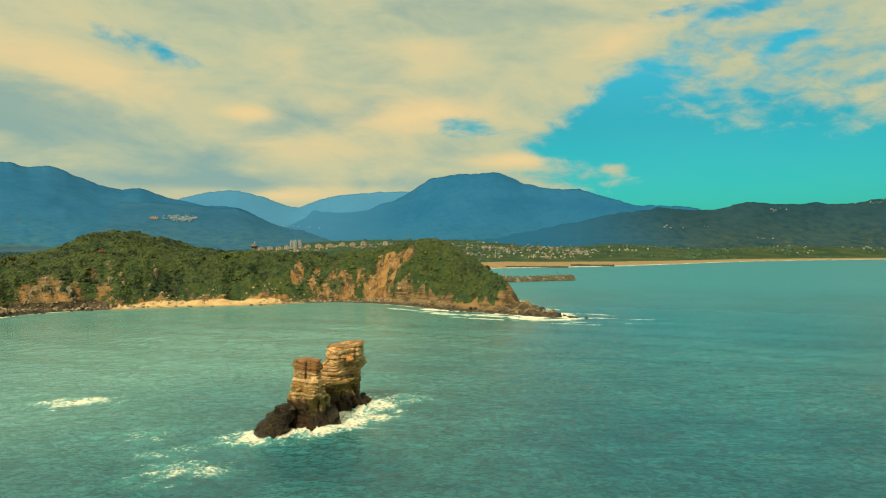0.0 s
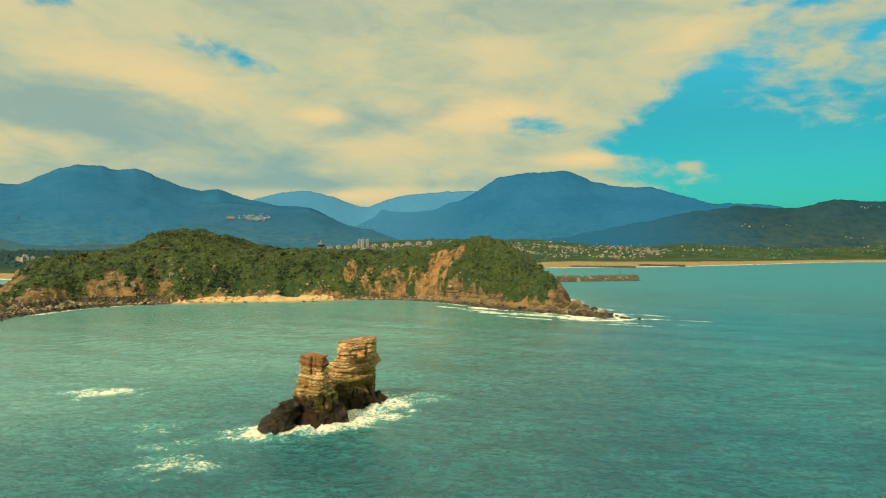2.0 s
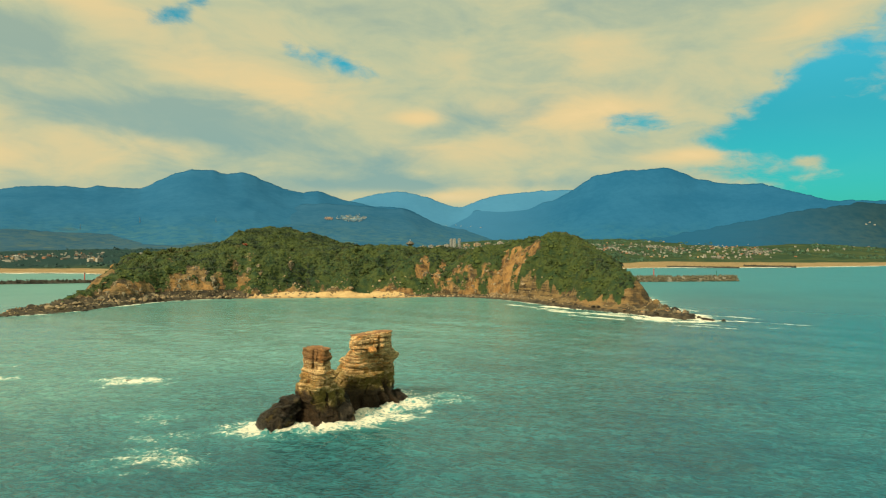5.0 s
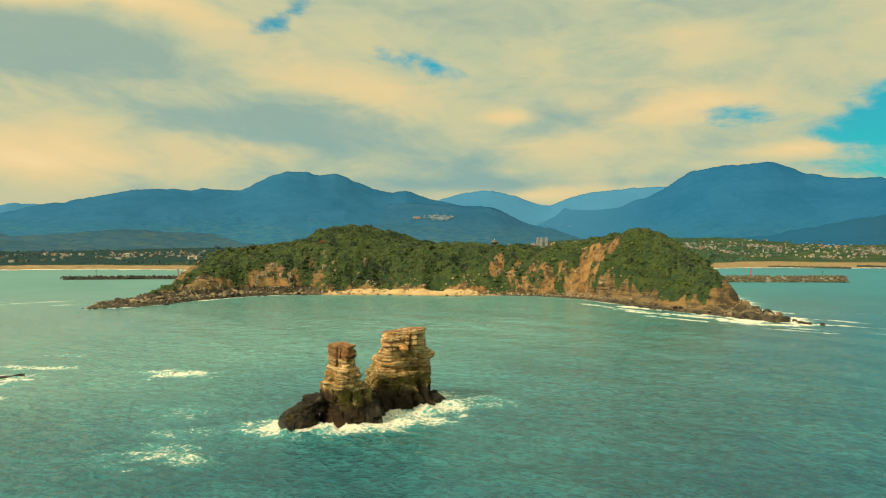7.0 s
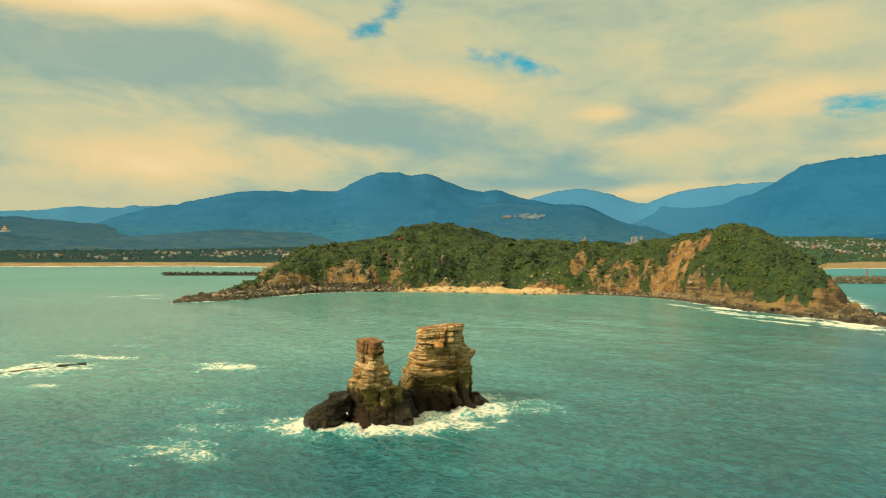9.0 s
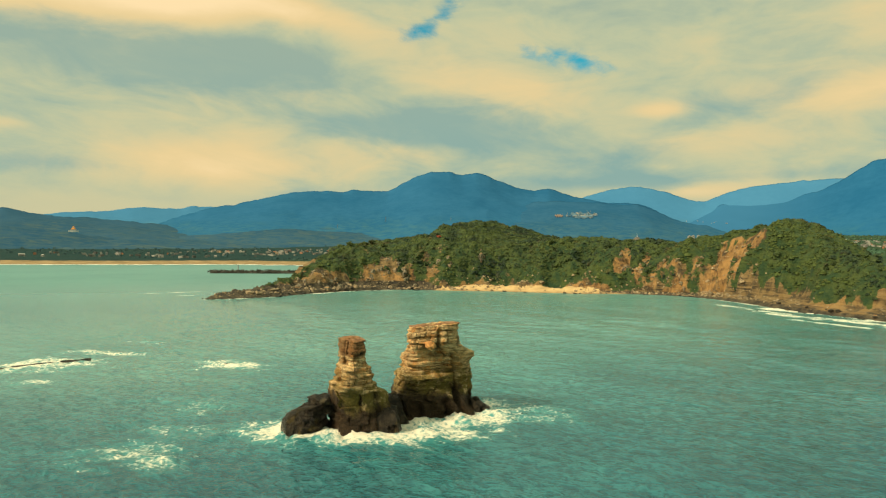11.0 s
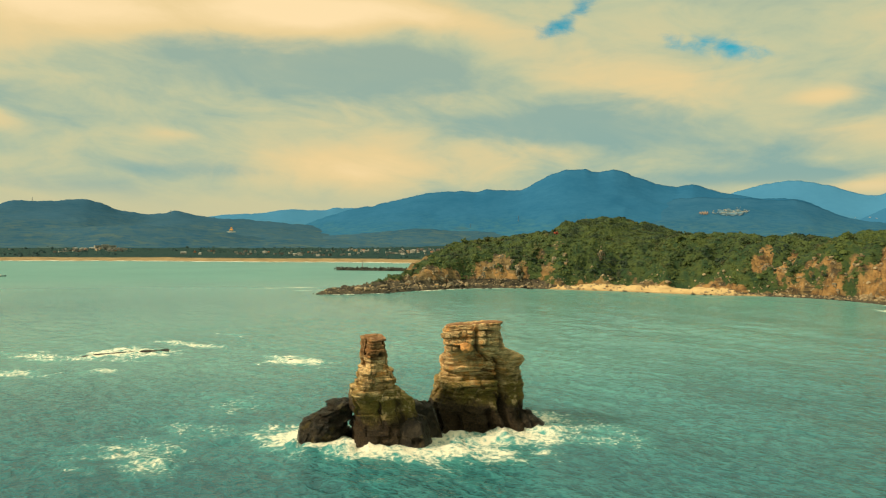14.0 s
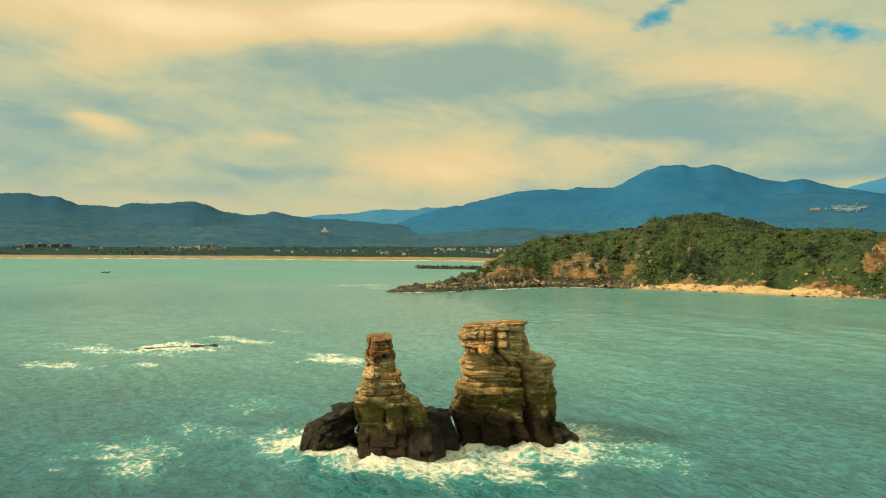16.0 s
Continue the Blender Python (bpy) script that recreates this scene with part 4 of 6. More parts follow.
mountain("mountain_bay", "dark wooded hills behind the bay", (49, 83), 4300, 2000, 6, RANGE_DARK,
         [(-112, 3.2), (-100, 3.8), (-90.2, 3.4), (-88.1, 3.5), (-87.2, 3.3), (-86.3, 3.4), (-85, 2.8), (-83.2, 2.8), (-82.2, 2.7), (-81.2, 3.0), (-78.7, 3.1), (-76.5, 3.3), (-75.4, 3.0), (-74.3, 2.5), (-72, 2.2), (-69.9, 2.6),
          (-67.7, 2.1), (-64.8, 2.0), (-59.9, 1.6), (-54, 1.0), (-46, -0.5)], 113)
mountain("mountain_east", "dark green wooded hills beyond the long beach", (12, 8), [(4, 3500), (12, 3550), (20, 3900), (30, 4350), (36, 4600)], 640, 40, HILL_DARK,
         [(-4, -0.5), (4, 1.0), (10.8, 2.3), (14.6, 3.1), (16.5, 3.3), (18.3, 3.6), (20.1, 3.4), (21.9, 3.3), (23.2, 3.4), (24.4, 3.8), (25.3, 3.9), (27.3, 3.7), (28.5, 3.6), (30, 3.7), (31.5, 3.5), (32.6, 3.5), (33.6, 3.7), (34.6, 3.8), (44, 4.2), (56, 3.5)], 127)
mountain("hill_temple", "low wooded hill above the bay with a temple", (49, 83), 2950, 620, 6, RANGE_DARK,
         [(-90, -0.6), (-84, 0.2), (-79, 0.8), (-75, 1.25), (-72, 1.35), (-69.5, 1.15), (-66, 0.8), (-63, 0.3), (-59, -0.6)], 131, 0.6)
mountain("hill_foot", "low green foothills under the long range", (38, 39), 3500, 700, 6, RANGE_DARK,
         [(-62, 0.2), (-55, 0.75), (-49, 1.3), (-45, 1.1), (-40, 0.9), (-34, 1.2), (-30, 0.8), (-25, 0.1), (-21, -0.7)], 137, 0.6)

# ---------- the islet: two sea stacks on a reef ----------


# beds: thicknesses, odds, bed relief, block relief, joint depth, groove depth, fewest and most blocks round, weight low, middle and high on the stack
COURSES = [((1.6, 2.2, 3.0), (0.3, 0.4, 0.3), 0.12, 0.55, 0.60, 0.26, 6, 10, (0.6, 0.45, 1.0)),
           ((0.7, 1.0, 1.5), (0.35, 0.35, 0.3), 0.22, 0.46, 0.30, 0.24, 7, 13, (0.15, 1.0, 0.5)),
           ((0.22, 0.32, 0.48), (0.4, 0.35, 0.25), 0.10, 0.15, 0.08, 0.09, 12, 24, (0.10, 1.0, 0.5))]


def stack_mesh(name, levels, beta, material, seed, dz=0.11, around=260, p=3.4, beds=True, rough=0.35, dome=0.25, clefts=(), bulges=(), relief=1.0, cuts=0, slant=0.0, zones=(4.0, 90.0)):
    """A bedded rock column. levels: z, centre x and y, half depth along the bearing beta, half width across it.
    zones: where thin beds begin over the massive foot, and where thick blocks begin over them."""
    r = np.random.default_rng(seed)
    lv = np.array(levels, float)
    z = np.arange(lv[0, 0], lv[-1, 0] + dz / 2, dz)
    cx, cy, a, b = (np.interp(z, lv[:, 0], lv[:, i]) for i in (1, 2, 3, 4))
    th = np.linspace(0, 2 * math.pi, around, endpoint=False)
    zz, tt = np.meshgrid(z, th, indexing="ij")
    rad = (np.abs(np.cos(tt) / a[:, None]) ** p + np.abs(np.sin(tt) / b[:, None]) ** p) ** (-1 / p)
    bx, by = math.sin(radians(beta)), math.cos(radians(beta))

    def spread(radius):
        u, v = radius * np.cos(tt), radius * np.sin(tt)
        return cx[:, None] + u * bx + v * by, cy[:, None] + u * by - v * bx
    x, y = spread(rad)
    tilt = 0.05 * (x - cx[:, None]) + 0.35 * vnoise(x / 6, y / 6, zz / 9, seed)
    off, dark = np.zeros_like(zz), np.zeros_like(zz)
    if beds:
        wander = zz + 0.8 * vnoise(x / 3, y / 3, 0, seed + 2)
        above, over = smooth(zones[0] - 0.9, zones[0] + 0.9, wander), smooth(zones[1] - 0.5, zones[1] + 0.5, wander)
        for salt, (thick, odds, bed_out, block_out, crack, groove, least, most, (low, mid, high)) in enumerate(COURSES, 1):
            weight = low + (mid - low) * above + (high - mid) * over
            edges = [lv[0, 0] - 2]
            while edges[-1] < lv[-1, 0] + 3:
                edges.append(edges[-1] + r.choice(thick, p=odds))
            edges = np.array(edges)
            level = zz + tilt + 0.10 * vnoise(x / 1.7, y / 1.7, zz / 1.7, seed + salt)
            which = np.clip(np.searchsorted(edges, level) - 1, 0, len(edges) - 2)
            tall = edges[which + 1] - edges[which]
            proud = r.uniform(-bed_out, bed_out, len(edges))
            q = (level - edges[which]) / tall
            reach = np.clip(0.40 + 1.3 * vnoise(x / 2.2, y / 2.2, which * 1.7, seed + 6 + salt), 0, 1)
            gap = np.exp(-(np.minimum(q, 1 - q) * tall / 0.09) ** 2) * reach
            count = r.integers(least, most, len(edges))
            shift = r.uniform(0, 1, len(edges))
            s = tt / (2 * math.pi) * count[which] + shift[which] + 0.22 * vnoise(zz * 0.9, tt * 2.2, 0.0, seed + 3 + salt)
            block = np.floor(s).astype(np.int64)
            block_off = lattice(block % count[which], which, which * 0 + salt, seed) * block_out
            fs = s - np.floor(s)
            joint = np.exp(-(np.minimum(fs, 1 - fs) / count[which] * 2 * math.pi * rad / 0.12) ** 2) * (lattice(block, which, which * 0 + 5, seed) > 0.0)
            # rounded upper and lower edges of each bed
            worn = -0.5 * bed_out * (2 * q - 1) ** 4
            off = off + weight * (relief * (proud[which] * np.clip(0.5 + 1.2 * vnoise(x / 2.6, y / 2.6, which * 2.3, seed + 7), 0, 1.3) + block_off + worn) - groove * gap - crack * joint)
            dark = np.maximum(dark, weight * np.maximum((0.75, 0.8, 0.4)[salt - 1] * gap, (0.7, 0.4, 0.2)[salt - 1] * joint))
    for turn, height, out, wide, tall in bulges:
        gone = np.abs((tt - radians(turn) + math.pi) % (2 * math.pi) - math.pi) * rad
        off = off + out * np.exp(-(gone / wide) ** 4 - ((zz - height) / tall) ** 4)
    for turn, z0, z1, deep, wide in clefts:
        gone = np.abs((tt - radians(turn) + math.pi) % (2 * math.pi) - math.pi) * rad
        slot = np.exp(-(gone / wide) ** 2) * smooth(z0 - 1.2, z0, zz) * smooth(z1 + 1.2, z1, zz)
        off, dark = off - deep * slot, np.maximum(dark, 0.7 * slot * (wide < 1))
    off = off + rough * fbm(x / 2.6, y / 2.6, zz / 2.2, 4, seed + 5) + 0.55 * rough * ridged(x / 5 + 3, y / 5 + zz / 5, 3, seed + 9)
    x, y = spread(np.maximum(rad + off, 0.25))
    zz = zz + slant * (x - cx[:, None]) * smooth(lv[-1, 0] - 5, lv[-1, 0], zz)
    if cuts:
        # flat broken faces
        mid, size = np.array((cx.mean(), cy.mean(), lv[-1, 0] * 0.25)), np.array((a.mean(), a.mean(), lv[-1, 0] * 0.75))
        for _ in range(cuts):
            way = r.normal(0, 1, 3) * (1, 1, 0.6)
            way[2] = abs(way[2])
            way /= np.linalg.norm(way)
            over = np.clip(((np.stack((x, y, zz), -1) - mid) / size) @ way - r.uniform(0.82, 1.12), 0, None) * 0.85
            x, y, zz = x - over * way[0] * size[0], y - over * way[1] * size[1], zz - over * way[2] * size[2]
    rings = [np.stack((x, y, zz), -1).reshape(-1, 3)]
    top = rings[0][-around:]
    mid = top.mean(0)
    for s in (0.86, 0.66, 0.42, 0.2):
        ring = mid + (top - mid) * s
        ring[:, 2] = (mid[2] if cuts else z[-1] + slant * (ring[:, 0] - mid[0])) + dome * (1 - s * s) + 0.22 * fbm(ring[:, 0] / 1.2, ring[:, 1] / 1.2, 0, 3, seed + 1)
        rings.append(ring)
    verts = np.concatenate(rings + [mid[None] + [0, 0, dome]])
    rows = len(z) + 4
    quads = grid_faces(rows, around, wrap=True)
    last = (rows - 1) * around
    fan = np.stack((last + np.arange(around), last + (np.arange(around) + 1) % around, np.full(around, len(verts) - 1)), -1)
    me = mesh_from(name, verts, [quads, fan], material, smooth_faces=False)
    attribute(me, "crack", np.concatenate((dark.ravel() * (fbm(x / 2, y / 2, zz / 2, 2, seed + 8).ravel() * 0.6 + 0.75), np.zeros(4 * around + 1))).clip(0, 1))
    return me


def islet():
    base = tagged(new("sea_stack_islet"), "twin sandstone sea stacks on a black wet reef", "sea stack")
    part("slender_pillar", stack_mesh("slender_pillar", [(-2, -32.2, 157.2, 4.6, 6.0), (0, -32.0, 157.0, 4.2, 5.6), (2, -32.3, 157.0, 3.8, 5.2), (4, -32.6, 156.8, 3.4, 4.8), (6.6, -32.8, 156.2, 3.4, 4.6), (7.4, -32.8, 156.0, 3.5, 4.4),
         (7.6, -32.8, 155.2, 3.8, 3.6), (8.9, -32.8, 155.0, 3.9, 3.5), (9.0, -32.7, 155.2, 3.5, 2.8), (10.6, -32.7, 155.1, 3.9, 2.7), (10.8, -32.7, 155.0, 3.5, 2.4), (11.9, -32.6, 154.9, 3.6, 2.3), (12.0, -32.6, 154.8, 3.3, 1.7), (13.2, -32.5, 154.7, 3.2, 1.64), (13.5, -32.5, 154.7, 3.35, 1.66), (16.6, -32.4, 154.7, 3.35, 1.60)],
         -65, STACK_RUSTY, 11, p=6.0, rough=0.26, relief=0.8, zones=(8.4, 13.2), clefts=((150, 1, 7, 0.6, 0.5), (250, 12.5, 16.6, 0.5, 0.3))), STACK_RUSTY, base, "slender pillar of tan bedded sandstone")
    part("broad_pillar", stack_mesh("broad_pillar", [(-2, -29.8, 175.9, 7.8, 8.0), (0, -29.8, 175.8, 7.4, 7.6), (2, -30.1, 175.6, 6.8, 7.5), (4, -30.7, 175.5, 6.5, 7.7), (6, -30.2, 175.9, 6.1, 7.5), (8, -29.5, 175.1, 5.6, 6.9), (10, -28.4, 174.9, 4.6, 6.7),
         (11.8, -27.3, 174.0, 3.7, 7.0), (12.6, -26.8, 173.0, 3.5, 6.5), (13.5, -26.5, 171.7, 3.3, 5.6), (14.3, -26.3, 170.6, 3.2, 4.8), (15.0, -26.2, 170.2, 3.2, 4.45), (16.4, -26.2, 170.1, 3.2, 4.4), (18.1, -26.2, 170.1, 3.2, 4.45)], -52, STACK, 23, around=340, p=4.2, rough=0.30, relief=1.0, slant=0.11, zones=(5.2, 13.0),
         clefts=((148, 0, 12.5, 1.5, 0.6), (128, 2, 10.5, 0.9, 2.2), (176, 12.8, 17, 0.9, 0.3), (235, 0, 5, 0.7, 0.5), (170, -1, 3, 1.2, 0.6), (215, -1, 2.6, 1.3, 0.8), (300, 0, 14, 1.0, 0.5), (192, 13.0, 14.4, 0.5, 0.45)), bulges=((206, 14.2, 0.55, 1.5, 0.85), (200, 7.6, 0.5, 4.5, 1.0), (225, 3.6, 0.5, 2.5, 2.0))), STACK, base, "broad block of tan bedded sandstone")
    cap = stack_mesh("cap_slab", [(0, 0, 0, 2.8, 4.3), (0.1, 0, 0, 2.9, 4.4), (0.36, 0, 0, 2.9, 4.4), (0.44, 0, 0, 2.85, 4.3)], -52, CAP, 31, dz=0.05, around=160, p=12, beds=False, rough=0.22, dome=0.04)
    ob = part("cap_slab", cap, CAP, base, "flat rust-brown slab that overhangs")
    ob.matrix_basis = Matrix.Translation((-26.0, 170.3, 17.95)) @ Matrix.Rotation(radians(-6.4), 4, "Y")
    boulder_bm = bmesh.new()
    bmesh.ops.create_icosphere(boulder_bm, subdivisions=4, radius=1.0)
    for v in boulder_bm.verts:
        k = 1 + 0.16 * noise.fractal(v.co * 1.5, 1.0, 2.0, 4)
        v.co = Vector((v.co.x * 1.1 * k, v.co.y * 1.7 * k, v.co.z * (0.95 if v.co.z > 0 else 0.7) * k))
    part("wedged_boulder", boulder_bm, ORANGE_STONE, base, "rounded orange boulder wedged under the cap").matrix_basis = Matrix.Translation((-24.55, 167.45, 14.7)) @ Matrix.Rotation(radians(38), 4, "Z")
    top = stack_mesh("top_slab", [(0, 0, 0, 2.9, 1.22), (0.1, 0, 0, 2.95, 1.26), (0.3, 0, 0, 2.95, 1.26), (0.38, 0, 0, 2.85, 1.18)], -65, CAP, 37, dz=0.06, around=120, p=9, beds=False, rough=0.22, dome=0.05)
    part("top_slab", top, CAP, base, "dark rusty slab on the slender pillar").matrix_basis = Matrix.Translation((-32.4, 154.7, 16.5))
    part("arch_rock", stack_mesh("arch_rock", [(-2, -40.3, 149.1, 5.8, 3.5), (0, -40.1, 149.3, 5.3, 3.2), (1.4, -40.0, 149.4, 4.3, 3.0), (3.0, -39.3, 150.0, 3.6, 2.8), (4.2, -38.4, 150.8, 3.4, 2.6), (4.9, -36.9, 152.0, 4.0, 2.5), (5.6, -36.3, 152.6, 3.6, 2.4), (6.3, -36.0, 152.9, 2.7, 1.9)],
         -127, WET, 41, around=140, p=2.3, rough=0.75, relief=1.5, cuts=7), STACK, base, "black wet rock that leans on the pillar")
    part("middle_rock", stack_mesh("middle_rock", [(-2, -31.4, 165.0, 3.0, 2.5), (1, -31.4, 164.8, 2.6, 2.2), (2.6, -31.6, 164.4, 2.3, 1.9), (4.2, -31.7, 164.1, 1.9, 1.6), (5.0, -31.8, 164.0, 1.4, 1.2)], -52, WET, 43, around=110, p=3.0, rough=0.75, relief=1.5, cuts=7),
         WET, base, "black wet rock between the stacks")
    part("front_rock", stack_mesh("front_rock", [(-2, -27.8, 158.8, 3.4, 4.6), (0, -28.0, 159.0, 2.9, 4.1), (1.6, -28.5, 159.4, 2.5, 3.5), (3.2, -29.2, 159.6, 2.1, 2.8), (4.4, -29.8, 159.6, 1.3, 1.7)], -52, WET, 47, around=110, p=2.2, rough=0.8, relief=1.5, cuts=6),
         WET, base, "low black rock at the waterline")
    part("end_rock", stack_mesh("end_rock", [(-2, -21.4, 180.4, 2.6, 2.4), (0, -21.6, 180.3, 2.1, 2.0), (1.4, -22.0, 179.9, 1.7, 1.6), (2.6, -22.6, 179.3, 1.2, 1.2), (3.1, -22.7, 179.2, 0.8, 0.8)], -52, WET, 53, around=110, p=2.2, rough=0.8, relief=1.5, cuts=6),
         WET, base, "low black rock at the stack's foot")


islet()

# ---------- scrub on the headland ----------


def tuft(r, count=16, size=1.0):
    """A clump: a low lumpy dome under many small leaf faces."""
    verts, faces = [], []
    for k in range(count):
        a, h = r.uniform(0, 2 * math.pi), r.uniform(0.05, 1.0)
        d = math.sqrt(1 - (h * 0.95) ** 2) * r.uniform(0.65, 1.1)
        c = Vector((d * math.cos(a), d * math.sin(a), h * r.uniform(0.75, 1.15)))
        out = (c + Vector(r.normal(0, 0.45, 3))).normalized()
        side = out.orthogonal().normalized()
        up = out.cross(side)
        turn = r.uniform(0, 6.28)
        s1, s2 = side * math.cos(turn) + up * math.sin(turn), up * math.cos(turn) - side * math.sin(turn)
        w = r.uniform(0.22, 0.46)
        i = len(verts)
        verts += [c - s1 * w, c + s2 * w * 0.8 + out * 0.12, c + s1 * w, c - s2 * w * 0.8 + out * 0.1]
        faces += [(i, i + 1, i + 2, i + 3)]
    n = len(verts)
    for ring, (h, rad) in enumerate(((-0.15, 0.95), (0.45, 0.78), (0.8, 0.38))):
        for k in range(6):
            a = k * math.pi / 3 + ring * 0.5
            q = rad * r.uniform(0.8, 1.15)
            verts.append(Vector((q * math.cos(a), q * math.sin(a), h)))
    for ring in (0, 1):
        for k in range(6):
            faces.append((n + ring * 6 + k, n + ring * 6 + (k + 1) % 6, n + ring * 6 + 6 + (k + 1) % 6, n + ring * 6 + 6 + k))
    faces += [(n + 12, n + 13, n + 14, n + 15), (n + 12, n + 15, n + 16, n + 17)]
    return np.array([tuple(v * size) for v in verts]), np.array(faces)


def scatter(name, spots, sizes, heights, mat, seed, kinds=6, count=16):
    """One mesh of many clumps at spots."""
    r = np.random.default_rng(seed)
    shapes = [tuft(r, count) for _ in range(kinds)]
    pick = r.integers(0, kinds, len(spots))
    vs, fs, base = [], [], 0
    for k in range(kinds):
        v, f = shapes[k]
        m = np.nonzero(pick == k)[0]
        if not len(m):
            continue
        turn = r.uniform(0, 2 * math.pi, len(m))
        c, s = np.cos(turn)[:, None], np.sin(turn)[:, None]
        x = (v[None, :, 0] * c - v[None, :, 1] * s) * sizes[m, None] + spots[m, 0, None]
        y = (v[None, :, 0] * s + v[None, :, 1] * c) * sizes[m, None] + spots[m, 1, None]
        z = v[None, :, 2] * heights[m, None] + spots[m, 2, None]
        vs.append(np.stack((x, y, z), -1).reshape(-1, 3))
        fs.append((f[None] + (base + np.arange(len(m)) * len(v))[:, None, None]).reshape(-1, 4))
        base += len(m) * len(v)
    return mesh_from(name, np.concatenate(vs), np.concatenate(fs), mat)


def scrub():
    r = np.random.default_rng(5)
    n = 110000
    x, y = r.uniform(-420, 90, n), r.uniform(320, 760, n)
    z, d = headland_height(x, y)
    bare = bare_soil(x, y, d)[0]
    top = bush_tops(x, y, bare, d)
    hidden = (y > 620) & (z < 30)
    ok = (d > bench(x) + 4) & (r.uniform(0, 1, n) > bare * 1.15) & (z > 5) & ~hidden & (r.uniform(0, 1, n) < 0.55 + 0.3 * top)
    x, y, z, top = x[ok], y[ok], (z + top)[ok], top[ok]
    size = np.exp(r.normal(0.0, 0.30, len(x))) * (1 + 0.25 * vnoise(x / 20, y / 20, 0, 3))
    spots = np.stack((x, y, z - 0.45 * size), -1)
    keep = slice(0, 34000)
    me = scatter("headland_scrub", spots[keep], size[keep] * 1.15, size[keep] * 0.85, LEAF, 6, 8, 11)
    tagged(new("headland_scrub", me), "dense green scrub covering the headland", "scrub", kind="stuff")


scrub()


# ---------- trees ----------
def tree(height, wide, leaf, seed, label, category="tree"):
    """A tapered trunk with limbs, and a crown of leaf clumps with gaps."""
    r = np.random.default_rng(seed)
    top = tagged(new("tree"), label, category)
    bm = bmesh.new()
    lean = Matrix.Rotation(radians(6), 4, "X")
    cone(bm, 0.09 * wide, 0.05 * wide, height * 0.62, lean @ Matrix.Translation((0, 0, height * 0.28)), 7)
    ends = [Vector((0, 0, height * 0.62))]
    for k in range(5):
        a = k * 1.256 + r.uniform(-0.4, 0.4)
        way = Vector((math.cos(a), math.sin(a), r.uniform(0.5, 0.9))).normalized()
        start, long = Vector((0, 0, height * r.uniform(0.36, 0.55))), wide * r.uniform(0.32, 0.5)
        mid = start + way * long / 2
        cone(bm, 0.045 * wide, 0.015 * wide, long, Matrix.Translation(mid) @ way.to_track_quat("Z", "Y").to_matrix().to_4x4(), 5)
        ends.append(start + way * long)
    part("trunk", bm, BARK, top, "grey-brown trunk with limbs")
    n = 34
    spots, sizes = [], []
    for k in range(n):
        e = ends[k % len(ends)]
        spots.append(e + Vector(r.normal(0, 1, 3)) * wide * 0.14 + Vector((0, 0, height * 0.05)))
        sizes.append(wide * r.uniform(0.13, 0.24))
    sizes = np.array(sizes)
    part("crown", scatter("crown", np.array([tuple(s) for s in spots]), sizes, sizes * 0.9, leaf, seed + 1, 4, 14), leaf, top)
    return top


def toward_land(eye, az, el):
    """Where a line of sight at a bearing and height meets the land."""
    a, e = radians(az), radians(el)
    hit, where, *_ = scene.ray_cast(bpy.context.evaluated_depsgraph_get(), eye, (math.sin(a) * math.cos(e), math.cos(a) * math.cos(e), math.sin(e)))
    return where if hit else None


def headland_trees():
    r = np.random.default_rng(17)
    kinds = [tree(4.4, 4.6, LEAF, 60 + k, "small dark green tree above the scrub on the headland") for k in range(4)]
    spots = [(-170, 528), (-163, 533), (-176, 535)]
    while len(spots) < 22:
        x, y = r.uniform(-340, 20), r.uniform(440, 620)
        z, d = headland_height(np.array([x]), np.array([y]))
        if d[0] > 22 and z[0] > 26 and bare_soil(np.array([x]), np.array([y]), d)[0][0] < 0.2:
            spots.append((x, y))
    for i, (x, y) in enumerate(spots):
        z = headland_height(np.array([x]), np.array([y]))[0][0]
        m = Matrix.LocRotScale((x, y, z - 0.3), Euler((0, 0, r.uniform(0, 6.28))), None)
        if i < len(kinds):
            kinds[i].matrix_basis = m
            tagged(kinds[i], group="trees on the headland")
        else:
            copy_thing(kinds[i % len(kinds)], m)
    red = tree(2.8, 3.6, RED_LEAF, 71, "tree in red bloom among green scrub", "tree")
    z = headland_height(np.array([-274.0]), np.array([514.0]))[0][0]
    red.matrix_basis = Matrix.Translation((-274, 514, z - 0.2))


headland_trees()


# ---------- loose rocks ----------
def boulder(name, seed, mat, flat=0.7):
    r = np.random.default_rng(seed)
    bm = bmesh.new()
    bmesh.ops.create_icosphere(bm, subdivisions=3, radius=1.0)
    cut = [(Vector(r.normal(0, 1, 3)).normalized(), r.uniform(0.48, 0.74)) for _ in range(13)]
    for v in bm.verts:
        for way, far in cut:
            over = v.co.dot(way) - far
            if over > 0:
                v.co -= way * over * 0.92
        v.co *= 1 + 0.10 * noise.fractal(v.co * 1.8 + Vector((seed, 0, 0)), 1.0, 2.0, 3)
        v.co.z *= flat
    return part(name, bm, mat)


BOULDER = plain("pale boulder stone", (0.25, 0.19, 0.115), 0.9, 0.5, 0.35)
OUTCROP = material("crag stone", crag_stone)


